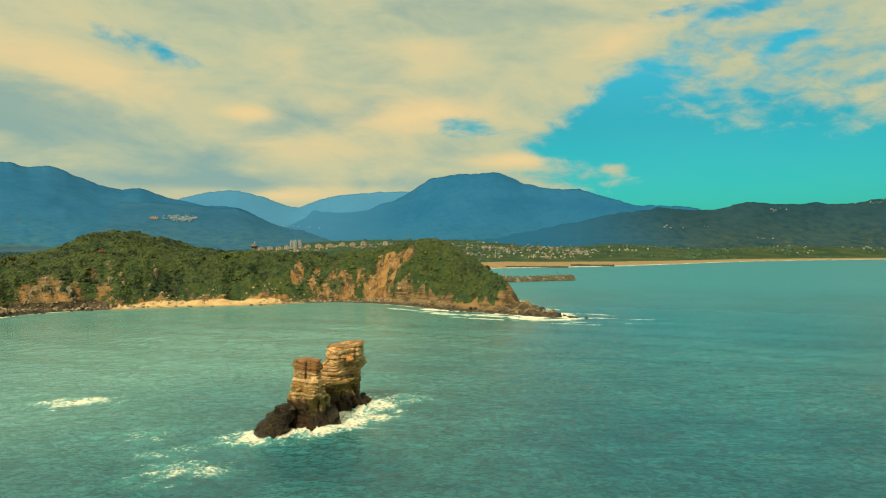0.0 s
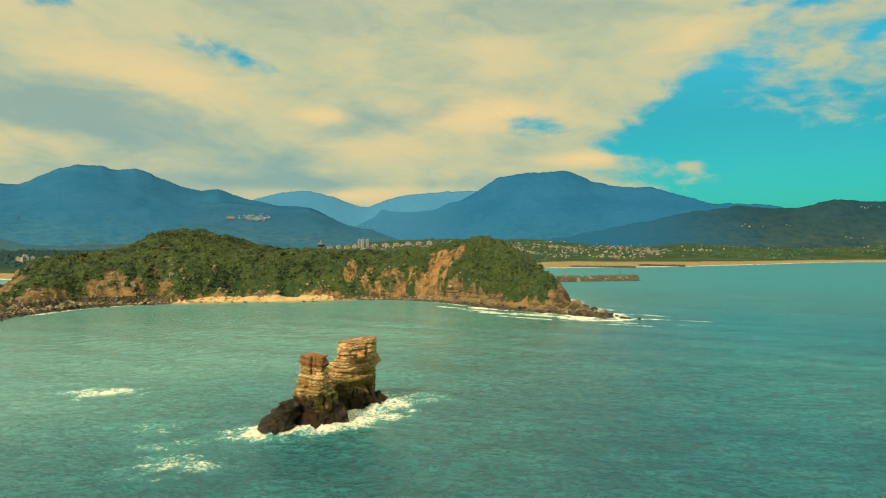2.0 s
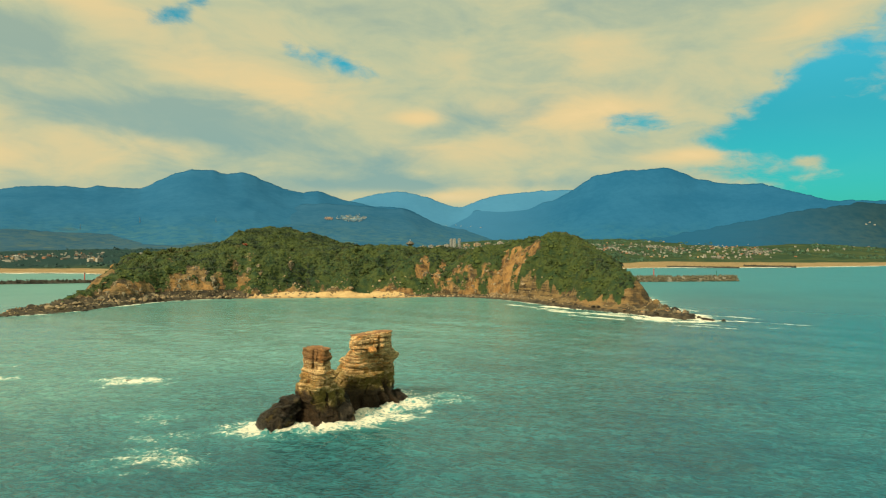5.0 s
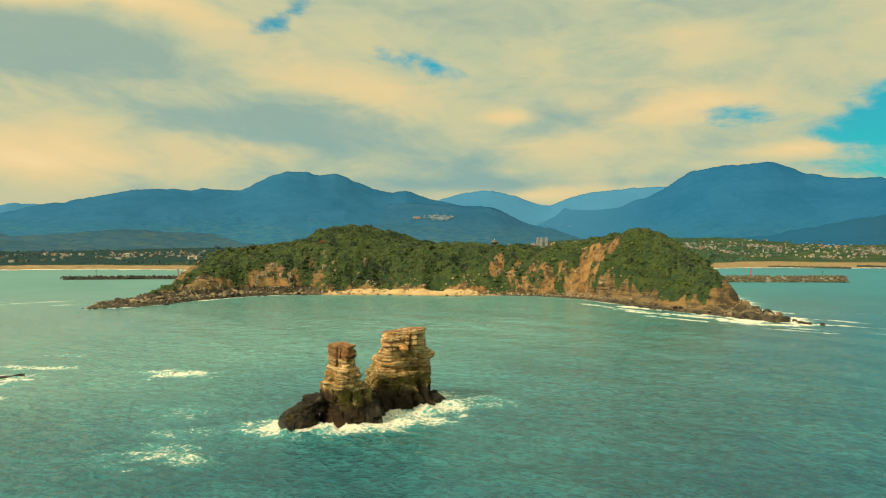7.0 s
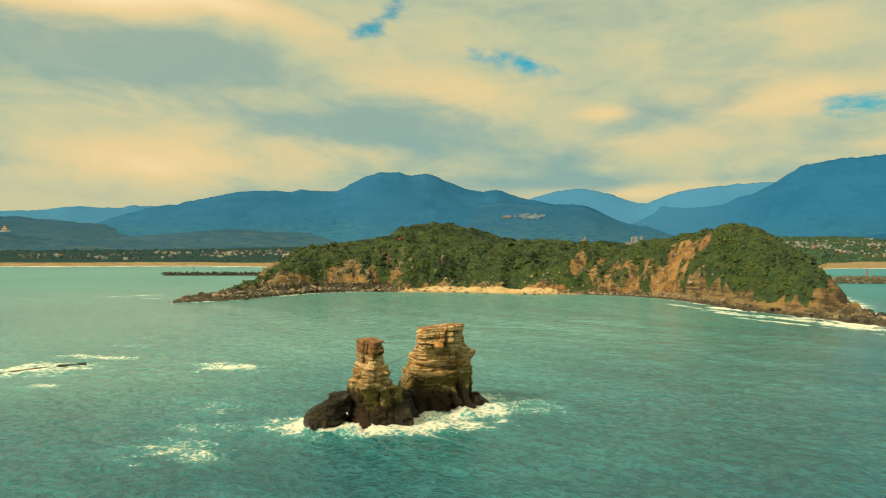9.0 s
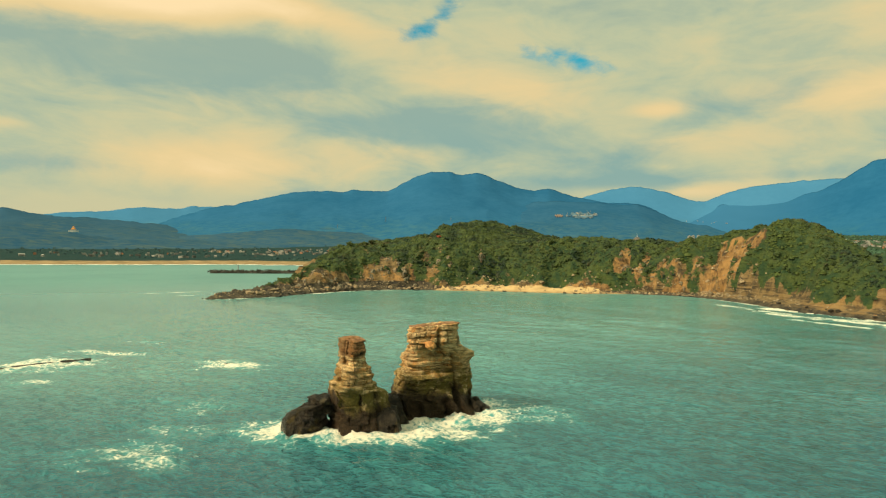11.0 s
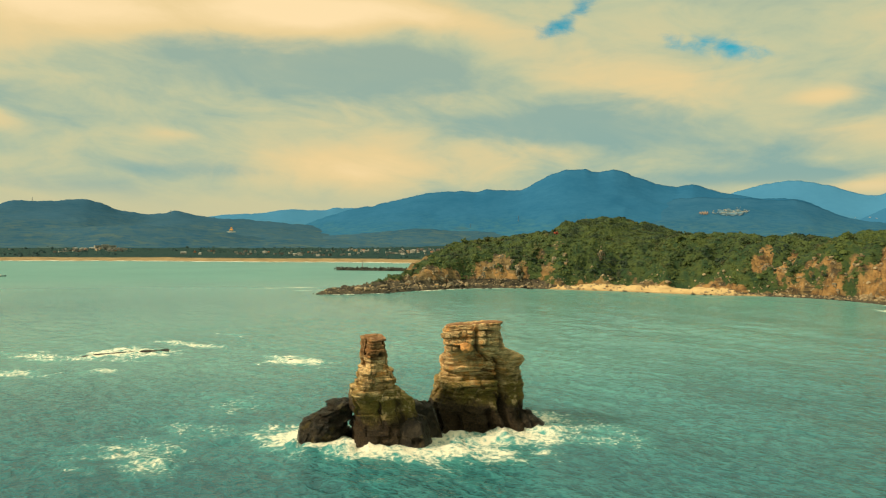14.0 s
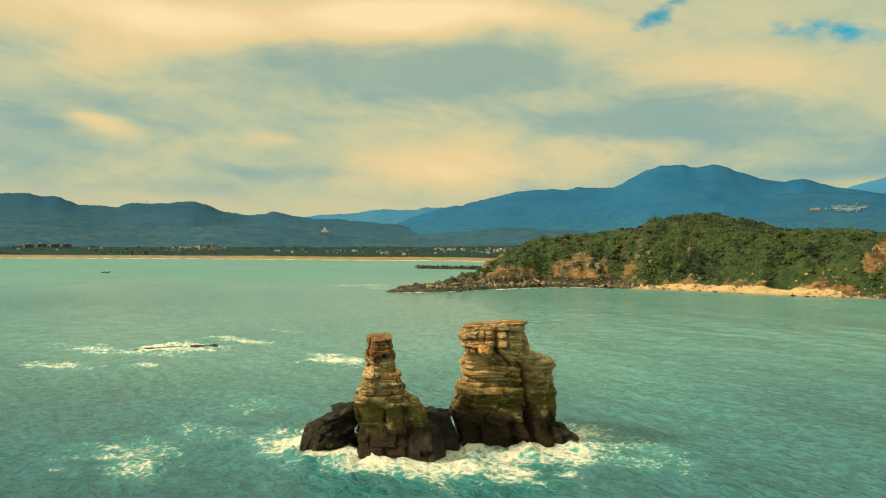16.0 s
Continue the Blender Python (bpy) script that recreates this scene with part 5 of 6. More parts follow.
def boulders():
    r = np.random.default_rng(23)
    kinds = [boulder("boulder", 200 + k, BOULDER, 0.75) for k in range(5)]
    dark = [boulder("boulder", 220 + k, WET, 0.6) for k in range(4)]
    for o in kinds:
        tagged(o, "pale angular boulder fallen from the cliff", "boulder", "boulders along the shore")
    for o in dark:
        tagged(o, "black wet boulder at the waterline", "boulder", "wet boulders at the waterline")
    zones = [(kinds, 46, (-290, -205), (2, 13), (0.7, 2.1)), (kinds, 26, (-232, -125), (13, 24), (0.6, 1.5)), (kinds, 40, (-120, -20), (4, 30), (0.6, 2.2)), (kinds, 9, (-20, 70), (5, 16), (0.7, 1.8)),
             (dark, 55, (-20, 90), (-5, 4), (0.9, 2.6)), (dark, 40, (-303, -240), (-4, 4), (0.8, 2.4)), (dark, 22, (-190, -60), (-3, 2), (0.6, 1.6))]
    used = set()
    for pool, count, (x0, x1), (d0, d1), (s0, s1) in zones:
        made = 0
        while made < count:
            x, y = r.uniform(x0, x1, 400), r.uniform(294, 545, 400)
            z, d = headland_height(x, y)
            for i in np.nonzero((d > d0) & (d < d1))[0][:10]:
                ob = pool[made % len(pool)]
                s = r.uniform(s0, s1) * (0.8 if r.uniform() < 0.6 else 1.2)
                m = Matrix.LocRotScale((x[i], y[i], max(z[i], -0.3) + 0.12 * s), Euler((0, 0, r.uniform(0, 6.28))), (s, s * r.uniform(0.8, 1.2), s * r.uniform(0.8, 1.1)))
                if ob.name not in used:
                    used.add(ob.name)
                    ob.matrix_basis = m
                else:
                    twin = copy_thing(ob, Matrix())
                    twin.matrix_basis = m
                made += 1
                if made >= count:
                    break


boulders()


def rock_outcrops():
    """Upright broken crags that stand out of the scrub and the western cliff."""
    r = np.random.default_rng(83)
    kinds = [boulder("rock_outcrop", 260 + k, OUTCROP, 1.5) for k in range(6)]
    for o in kinds:
        tagged(o, "grey-tan broken crag standing out of the slope", "crag", "crags on the headland")
    zones = [(-245, 482, 3.0, 3.5, 8, 1.8, 3.2), (-231, 509, 3.0, 4, 9, 1.8, 3.2), (-267, 461, 5, 3, 14, 1.5, 2.8), (-283, 440, 4, 7, 9, 1.4, 2.6), (-291, 408, 4, 9, 12, 1.6, 3.2), (-299, 383, 5, 10, 12, 1.4, 2.8),
             (-297, 352, 5, 12, 8, 1.0, 2.0), (-115, 541, 6, 4, 8, 1.8, 3.2), (-84, 538, 8, 5, 6, 1.2, 2.2), (62, 424, 9, 8, 12, 1.6, 3.0)]
    count = 0
    for cx, cy, sx, sy, many, s0, s1 in zones:
        for _ in range(many):
            x, y = cx + r.normal(0, sx), cy + r.normal(0, sy)
            z, d = headland_height(np.array([x]), np.array([y]))
            if d[0] < 2:
                continue
            s = r.uniform(s0, s1)
            m = Matrix.LocRotScale((x, y, z[0] - 0.25 * s), Euler((r.uniform(-0.2, 0.2), r.uniform(-0.2, 0.2), r.uniform(0, 6.28))), (s, s * r.uniform(0.7, 1.2), s * r.uniform(0.75, 1.2)))
            if count < len(kinds):
                kinds[count].matrix_basis = m
            else:
                copy_thing(kinds[count % len(kinds)], Matrix()).matrix_basis = m
            count += 1


rock_outcrops()


def talus():
    """Small fallen stones along the foot of the cliffs."""
    r = np.random.default_rng(29)
    shapes = []
    for k in range(5):
        bm = bmesh.new()
        bmesh.ops.create_icosphere(bm, subdivisions=1, radius=1.0)
        for v in bm.verts:
            v.co *= r.uniform(0.7, 1.15)
            v.co.z *= 0.75
        shapes.append((np.array([tuple(v.co) for v in bm.verts]), np.array([[v.index for v in f.verts] for f in bm.faces])))
        bm.free()
    x, y = r.uniform(-300, 80, 60000), r.uniform(310, 560, 60000)
    z, d = headland_height(x, y)
    bare = bare_soil(x, y, d)[0]
    want = np.where(d < bench(x) + 5, 0.5, 0.30 * bare) * (1 - 0.8 * smooth(-240, -220, x) * smooth(-130, -150, x) * (d < bench(x) - 3)) * (1 - 0.85 * smooth(-45, -10, x))
    ok = np.nonzero((d > 1.5) & (d < 52) & (r.uniform(0, 1, 60000) < want))[0][:1500]
    vs, fs, base = [], [], 0
    for i in ok:
        v, f = shapes[i % 5]
        s = 0.28 + r.exponential(0.32)
        turn = np.array(Euler((r.uniform(-0.4, 0.4), r.uniform(-0.4, 0.4), r.uniform(0, 6.28))).to_matrix())
        vs.append(v @ turn.T * s + (x[i], y[i], z[i] + 0.1 * s))
        fs.append(f + base)
        base += len(v)
    me = mesh_from("talus_stones", np.concatenate(vs), np.concatenate(fs), BOULDER, False)
    tagged(new("talus_stones", me), "pale fallen stones along the cliff foot", "stones", kind="stuff")


talus()


def reef_rocks():
    """Low black rocks awash."""
    rows = [(-143.2, 150.5, 5.6, 1.3, 78), (-142.2, 156.2, 4.6, 1.1, 80), (-144.8, 142.6, 4.2, 1.0, 76), (-144.0, 146.2, 3.2, 1.2, 70), (-141.2, 160.0, 2.4, 0.8, 72), (-102, 180, 2.4, 0.9, 20), (83, 402, 3.0, 1.4, -20), (80, 407, 2.4, 1.4, 10), (89, 399, 1.8, 1.0, 0), (-322, 396, 8, 2, 60), (-330, 410, 6, 2, 50)]
    for k, (x, y, long, wide, turn) in enumerate(rows):
        ob = boulder("reef_rock", 300 + k, WET, 0.55)
        ob.matrix_basis = Matrix.LocRotScale((x, y, 0.35), Euler((0, 0, radians(turn))), (long, wide, 1.0 if long > 2.0 and x < -90 else 1.9))
        tagged(ob, "low black reef rock awash in foam", "rock", "reef rocks awash")


reef_rocks()


# ---------- breakwaters ----------
def tetrapods(spots, size, mat, seed):
    """Joined four-legged concrete blocks."""
    r = np.random.default_rng(seed)
    bm = bmesh.new()
    for way in ((0, 0, 1), (0.94, 0, -0.33), (-0.47, 0.82, -0.33), (-0.47, -0.82, -0.33)):
        v = Vector(way)
        cone(bm, 0.34, 0.20, 1.0, Matrix.Translation(v * 0.5) @ v.to_track_quat("Z", "Y").to_matrix().to_4x4(), 6)
    bmesh.ops.triangulate(bm, faces=bm.faces)
    v = np.array([tuple(q.co) for q in bm.verts]) * size
    f = np.array([[q.index for q in face.verts] for face in bm.faces])
    bm.free()
    vs = []
    for s in spots:
        m = np.array(Euler(r.uniform(0, 6.28, 3)).to_matrix())
        vs.append(v @ m.T + s)
    return mesh_from("armour", np.concatenate(vs), np.concatenate([f + i * len(v) for i in range(len(spots))]), mat, False)


def breakwater(name, p0, p1, high, wide, blocks, label, mat, seed, beacons=(), core=None, size=2.1):
    top = tagged(new(name), label, "breakwater")
    a, b = Vector((*p0, 0)), Vector((*p1, 0))
    way = (b - a).normalized()
    side = Vector((-way.y, way.x, 0))
    long = (b - a).length
    n = max(4, int(long / 8))
    r = np.random.default_rng(seed)
    verts, rows = [], 0
    for i in range(n + 1):
        c = a + way * long * i / n
        for s, z in ((-1.0, -2.0), (-0.85, 0.3), (-0.42, high * 0.92), (0.42, high * 0.92), (0.85, 0.3), (1.0, -2.0)):
            verts.append(c + side * (s * wide / 2 + r.uniform(-0.5, 0.5)) + Vector((0, 0, z + r.uniform(-0.25, 0.25))))
        rows += 1
    ends = [[0, 1, 4, 5], [1, 2, 3, 4]]
    last = [[q + n * 6 for q in reversed(e)] for e in ends]
    part("core", mesh_from("core", [tuple(v) for v in verts], [grid_faces(rows, 6), np.array(ends + last)], core or CONCRETE, False), CONCRETE, top, "concrete core with a flat walkway")
    spots = []
    for _ in range(blocks):
        q, s = r.uniform(-0.01, 1.01), r.choice([-1, 1]) * r.uniform(0.3, 1.0)
        c = a + way * long * q + side * s * wide / 2
        spots.append((c.x, c.y, (1 - max(0, (abs(s) - 0.42)) / 0.58) * high * 0.95 + r.uniform(-0.3, 0.5)))
    tagged(part("armour", tetrapods(np.array(spots), size, mat, seed), mat, top, "weathered concrete armour blocks"), kind="stuff")
    for q, tall, paint in beacons:
        c = a + way * long * q
        light = tagged(new("beacon"), "small harbour beacon standing on the breakwater", "beacon", "harbour beacons")
        light.matrix_basis = Matrix.Translation((c.x, c.y, high * 0.92))
        bm = cone(bmesh.new(), 1.1, 1.0, 0.8, Matrix.Translation((0, 0, 0.4)), 12)
        part("plinth", bm, CONCRETE, light)
        bm = cone(bmesh.new(), 0.62, 0.42, tall - 2, Matrix.Translation((0, 0, tall / 2 - 0.3)), 12)
        part("tower", bm, paint, light)
        bm = cone(bmesh.new(), 0.95, 0.95, 0.25, Matrix.Translation((0, 0, tall - 1.2)), 12)
        part("gallery", bm, paint, light)
        bm = cone(bmesh.new(), 0.42, 0.36, 1.0, Matrix.Translation((0, 0, tall - 0.6)), 10)
        cone(bm, 0.5, 0.05, 0.4, Matrix.Translation((0, 0, tall + 0.1)), 10)
        part("lantern", bm, GLASS, light)
    return top


breakwater("breakwater", (30, 815), (177, 891), 6.2, 17, 620, "long breakwater of pale concrete armour blocks", ARMOUR, 401, ((0.34, 10, RED_PAINT), (0.86, 6.5, GREEN_PAINT)))
breakwater("breakwater", (-604, 521), (-430, 655), 3.4, 13, 420, "dark low breakwater west of the headland", DARK_STONE, 403, ((0.14, 7, WALL_GREY), (0.52, 8, RED_PAINT)), DARK_STONE, 1.5)
breakwater("groyne", (150, 1520), (290, 1490), 3.4, 20, 90, "low dark stone groyne off the beach", DARK_STONE, 405, (), DARK_STONE, 1.3)
breakwater("groyne", (330, 1650), (425, 1600), 4.2, 22, 80, "low dark stone groyne off the beach", DARK_STONE, 407, (), DARK_STONE, 1.3)
breakwater("groyne", (1010, 2450), (1230, 2480), 4.6, 30, 80, "low dark stone groyne off the beach", DARK_STONE, 409, (), DARK_STONE, 1.3)


# ---------- buildings ----------
def house(wide, deep, high, wall, roof, gable, label):
    top = tagged(new("house"), label, "house", "houses on the coastal plain")
    walls = part("wall", box(bmesh.new(), -wide / 2, -deep / 2, -2, wide / 2, deep / 2, high), wall, top)
    bm = bmesh.new()
    if gable:
        v = [bm.verts.new(p) for p in ((-wide / 2 - 0.4, -deep / 2 - 0.5, high), (wide / 2 + 0.4, -deep / 2 - 0.5, high), (wide / 2 + 0.4, deep / 2 + 0.5, high), (-wide / 2 - 0.4, deep / 2 + 0.5, high),
                                       (-wide / 2 - 0.4, 0, high + deep * 0.28), (wide / 2 + 0.4, 0, high + deep * 0.28))]
        for q in ((0, 1, 5, 4), (2, 3, 4, 5), (0, 4, 3), (1, 2, 5), (3, 2, 1, 0)):
            bm.faces.new([v[i] for i in q])
    else:
        box(bm, -wide / 2 - 0.2, -deep / 2 - 0.2, high, wide / 2 + 0.2, deep / 2 + 0.2, high + 0.5)
        box(bm, -wide / 5, -deep / 5, high + 0.5, wide / 8, deep / 8, high + 3)
    part("roof", bm, roof, top)
    bm = bmesh.new()
    for k in range(max(1, int(high / 3.2))):
        box(bm, -wide * 0.4, -deep / 2 - 0.06, k * 3.2 + 1.0, wide * 0.4, -deep / 2 + 0.1, k * 3.2 + 2.3)
    part("window_band", bm, GLASS, walls, "dark window band")
    return top


def apartment_block(wide, deep, storeys, wall, label):
    top = tagged(new("apartment_block"), label, "apartment block", "apartment blocks in the town")
    high = storeys * 3.1
    walls = part("wall", box(bmesh.new(), -wide / 2, -deep / 2, -3, wide / 2, deep / 2, high), wall, top)
    part("roof", box(box(bmesh.new(), -wide / 2 - 0.3, -deep / 2 - 0.3, high, wide / 2 + 0.3, deep / 2 + 0.3, high + 0.9), -wide / 6, -deep / 4, high + 0.9, wide / 6, deep / 4, high + 4), ROOF, top)
    for s in range(storeys):
        for c in range(3):
            x = (c - 1) * wide / 3
            part("window", box(bmesh.new(), x - wide * 0.12, -deep / 2 - 0.12, s * 3.1 + 0.9, x + wide * 0.12, -deep / 2 + 0.2, s * 3.1 + 2.3), GLASS, walls)
    return top


def town():
    r = np.random.default_rng(31)
    kinds = [house(11, 9, 6.5, WALL, ROOF, True, "pale two-storey house with a grey roof"), house(14, 10, 9.5, WALL, ROOF, False, "pale three-storey house with a flat roof"), house(16, 10, 6.0, WALL_TAN, ROOF_RED, True, "tan house with a red roof"),
             house(10, 10, 12, WALL_GREY, ROOF, False, "grey four-storey house with a flat roof"), house(26, 13, 7, WALL, ROOF, True, "long pale hall with a grey roof"), house(13, 9, 10, WALL_TAN, ROOF, False, "tan three-storey house with a flat roof")]
    first = set()
    # bearings and distances of the settled strips: from, to, near, far, houses
    strips = [(-4, 9, 2350, 3300, 62), (9, 18, 2750, 3600, 24), (18, 33, 3500, 4000, 16), (-15, -7, 2350, 3000, 24), (-42.5, -36, 1500, 2100, 14), (-56, -43, 1420, 2000, 20), (-75.0, -71.5, 1920, 2120, 14), (-66, -56, 1500, 1800, 12), (-90, -72, 1800, 2200, 8), (31, 35.5, 3800, 3880, 9), (-30, -16, 2300, 3000, 6)]
    for a0, a1, r0, r1, count in strips:
        knots = [(r.uniform(a0, a1), r.uniform(r0, r1)) for _ in range(max(2, count // 7))]
        for i in range(count):
            if r.uniform() < 0.72:
                k = knots[r.integers(len(knots))]
                az, d = k[0] + r.normal(0, 0.5), k[1] + r.normal(0, 45)
            else:
                az, d = r.uniform(a0, a1), r.uniform(r0, r1)
            d = max(d, float(shore_radius(az)) + float(np.interp(az, *zip(*SANDS))) + 30)
            x, y = d * math.sin(radians(az)), d * math.cos(radians(az))
            ob = kinds[r.choice(6, p=[0.3, 0.26, 0.12, 0.12, 0.08, 0.12])]
            k = 0.46 if d > 2300 else 0.85 if az > -43 else 0.48
            m = Matrix.LocRotScale((x, y, float(plain_height(az, d)) + 0.3), Euler((0, 0, radians(-az) + r.choice([0, 1.57, 0.5, -0.5]))), (k, k, k))
            if ob.name in first:
                copy_thing(ob, m).matrix_basis = m
            else:
                first.add(ob.name)
                ob.matrix_basis = m
    blocks = [apartment_block(11, 12, 12, WALL_GREY, "tall grey apartment block in the town"), apartment_block(20, 13, 5, WALL, "pale five-storey apartment block"), apartment_block(26, 12, 4, WALL_TAN, "tan four-storey apartment block"), apartment_block(24, 14, 3, BRICK_FAR, "dull red three-storey block behind the bay"), apartment_block(60, 12, 3, WALL, "long white three-storey building above the bay")]
    rows = [(0, -652, 2830), (0, -634, 2845), (0, -672, 2850), (1, -690, 2840), (2, -722, 2830), (2, -600, 2850), (1, -770, 2860), (2, -540, 2800), (2, -490, 2780), (1, -440, 2800), (2, -400, 2850), (1, -350, 2820), (2, -560, 2880), (2, -820, 2900), (1, -260, 2900), (3, -2240, 205), (3, -2252, 240), (3, -2262, 272), (3, -2236, 172), (4, -2105, 660)]
    for kind, x, y in rows:
        ob = blocks[kind]
        az, d = math.degrees(math.atan2(x, y)), math.hypot(x, y)
        m = Matrix.LocRotScale((x, y, float(plain_height(az, d))), Euler((0, 0, radians(-az) + 0.3)), None)
        if ob.name in first:
            copy_thing(ob, m)
        else:
            first.add(ob.name)
            ob.matrix_basis = m
    # pale hillside quarter and the scar beside it, on the long range
    for i in range(34):
        az, el = -23.0 + r.uniform(-1.35, 1.35), 2.66 + r.normal(0, 0.13)
        where = toward_land((38, 39, 37), az, el)
        if where and where.length > 2600:
            ob = copy_thing(kinds[r.choice([0, 1, 4])], Matrix.LocRotScale(where, Euler((0, 0, radians(-az))), None))
            ob.matrix_basis = ob.matrix_basis @ Matrix.Diagonal((0.8, 0.8, 0.65, 1))
            tagged(ob, group="houses on the mountain side")
    for az0, el0, sa, n in ((-12.5, 1.95, 1.2, 9), (27.3, 3.15, 0.6, 8), (33.6, 3.5, 0.7, 12), (20.5, 1.9, 2.0, 6), (26.5, 0.9, 0.8, 4)):
        for i in range(n):
            az = az0 + r.normal(0, sa)
            where = toward_land((14, 10, 42), az, el0 + r.normal(0, 0.07))
            if where and where.length > 2600:
                ob = tagged(copy_thing(kinds[r.choice([0, 1, 4])], Matrix.LocRotScale(where, Euler((0, 0, radians(-az))), None)), group="houses on the mountain side")
                ob.matrix_basis = ob.matrix_basis @ Matrix.Diagonal((0.7, 0.7, 0.6, 1))


def hillside_patch(name, label, category, eye, az0, el0, wide, tall, mat, seed):
    """Ground laid bare or paved on a far slope, with an uneven edge."""
    rows, cols = 9, 21
    grid = [[toward_land(eye, az0 + wide * (2 * j / (cols - 1) - 1), el0 + tall * (2 * i / (rows - 1) - 1) + 0.06 * math.sin(j * 1.3 + seed)) for j in range(cols)] for i in range(rows)]
    bm = bmesh.new()
    lift = Vector((0, 0, 3.5))
    pts = {(i, j): bm.verts.new(grid[i][j] + lift) for i in range(rows) for j in range(cols) if grid[i][j] is not None}
    for i in range(rows - 1):
        for j in range(cols - 1):
            u, v = (2 * (j + 0.5) / (cols - 1) - 1), (2 * (i + 0.5) / (rows - 1) - 1)
            ring = [(i, j), (i, j + 1), (i + 1, j + 1), (i + 1, j)]
            inside = u * u + v * v < 0.75 + 0.45 * float(vnoise(j * 0.7, i * 0.7, 0, seed))
            if inside and all(q in pts for q in ring):
                co = [pts[q].co for q in ring]
                if max((a - b).length for a in co for b in co) < 160:
                    bm.faces.new([pts[q] for q in ring])
    loose = [v for v in bm.verts if not v.link_faces]
    bmesh.ops.delete(bm, geom=loose, context="VERTS")
    tagged(part(name, bm, mat), label, category, kind="structure")


def transmission_tower():
    """A lattice mast: four leaning legs, rings of braces, three pairs of arms."""
    top = tagged(new("transmission_tower"), "grey lattice power pylon on the wooded slope", "pylon", "power pylons")
    high = 42.0

    def bar(bm, a, b, thick=0.35):
        a, b = Vector(a), Vector(b)
        way = b - a
        return cone(bm, thick, thick, way.length, Matrix.Translation((a + b) / 2) @ way.to_track_quat("Z", "Y").to_matrix().to_4x4(), 5)
    for sx, sy in ((-1, -1), (1, -1), (1, 1), (-1, 1)):
        part("leg", bar(bmesh.new(), (sx * 4, sy * 4, -3), (sx * 0.5, sy * 0.5, high), 0.5), STEEL, top)
    bm = bmesh.new()
    for k in range(6):
        z0, z1 = k * high / 6, (k + 1) * high / 6
        w0, w1 = 4 - 3.5 * k / 6, 4 - 3.5 * (k + 1) / 6
        for (ax, ay), (cx, cy) in (((-1, -1), (1, -1)), ((1, -1), (1, 1)), ((1, 1), (-1, 1)), ((-1, 1), (-1, -1))):
            bar(bm, (ax * w0, ay * w0, z0), (cx * w1, cy * w1, z1), 0.22)
    part("bracing", bm, STEEL, top)
    for z, w in ((26, 7), (32, 6), (38, 5)):
        part("cross_arm", bar(bar(bmesh.new(), (-w, 0, z), (w, 0, z), 0.35), (-w, 0, z), (0, 0, z + 2.2), 0.25), STEEL, top)
    return top


def pylons():
    spots = [((38, 39, 37), -40.2, 2.0), ((38, 39, 37), -34.4, 2.15), ((38, 39, 37), -32.0, 1.75), ((49, 83, 32), -45.0, 1.5), ((49, 83, 32), -80.0, 3.05), ((49, 83, 32), -70.4, 2.35)]
    first = None
    for eye, az, el in spots:
        where = toward_land(eye, az, el)
        if where is None or where.length < 2000:
            continue
        m = Matrix.LocRotScale(where, Euler((0, 0, radians(-az) + 0.4)), (0.75, 0.75, 0.75))
        if first is None:
            first = transmission_tower()
            first.matrix_basis = m
        else:
            copy_thing(first, m)


bpy.context.view_layer.update()
hillside_patch("landslide_scar", "bare orange earth of a landslide on the mountain side", "landslide", (38, 39, 37), -24.95, 2.58, 0.40, 0.13, EARTH, 5)
hillside_patch("hillside_terraces", "pale paved terraces on the mountain side", "terraces", (38, 39, 37), -23.0, 2.62, 1.35, 0.26, PAVED, 9)
bpy.context.view_layer.update()
pylons()
town()


def distant_town():
    """Many small pale houses far off, joined."""
    r = np.random.default_rng(33)
    walls = []
    box_f = np.array([(0, 1, 5, 4), (1, 2, 6, 5), (2, 3, 7, 6), (3, 0, 4, 7), (4, 5, 6, 7)])
    strips = [(-4, 13, 2400, 3350, 620), (-16, -6, 2500, 3100, 160), (-56, -40, 1500, 2300, 150), (-75.5, -71, 1900, 2150, 80), (-66, -57, 1600, 2000, 25), (13, 33, 3300, 3900, 60)]
    for a0, a1, r0, r1, count in strips:
        knots = [(r.uniform(a0, a1), r.uniform(r0, r1)) for _ in range(14)]
        for _ in range(count):
            k = knots[r.integers(14)]
            az, d = k[0] + r.normal(0, (a1 - a0) * 0.06), k[1] + r.normal(0, 70)
            d = max(d, float(shore_radius(az)) + float(np.interp(az, *zip(*SANDS))) + 60)
            w, p, h = r.uniform(2, 4.6), r.uniform(1.8, 3.2), r.uniform(2.5, 5)
            a = radians(-az) + r.choice([0, 0.4, -0.4, 1.57])
            c, s = math.cos(a), math.sin(a)
            x, y, z = d * math.sin(radians(az)), d * math.cos(radians(az)), float(plain_height(az, d))
            foot = [(x + u * w * c - v * p * s, y + u * w * s + v * p * c) for u, v in ((-1, -1), (1, -1), (1, 1), (-1, 1))]
            walls.append([(q[0], q[1], z - 2) for q in foot] + [(q[0], q[1], z + h) for q in foot])
    v = np.array(walls).reshape(-1, 3)
    f = np.concatenate([box_f + 8 * i for i in range(len(walls))])
    tagged(new("distant_town", mesh_from("distant_town", v, f, HOUSES, False)), "small pale houses of a distant town", "town", kind="stuff")


distant_town()


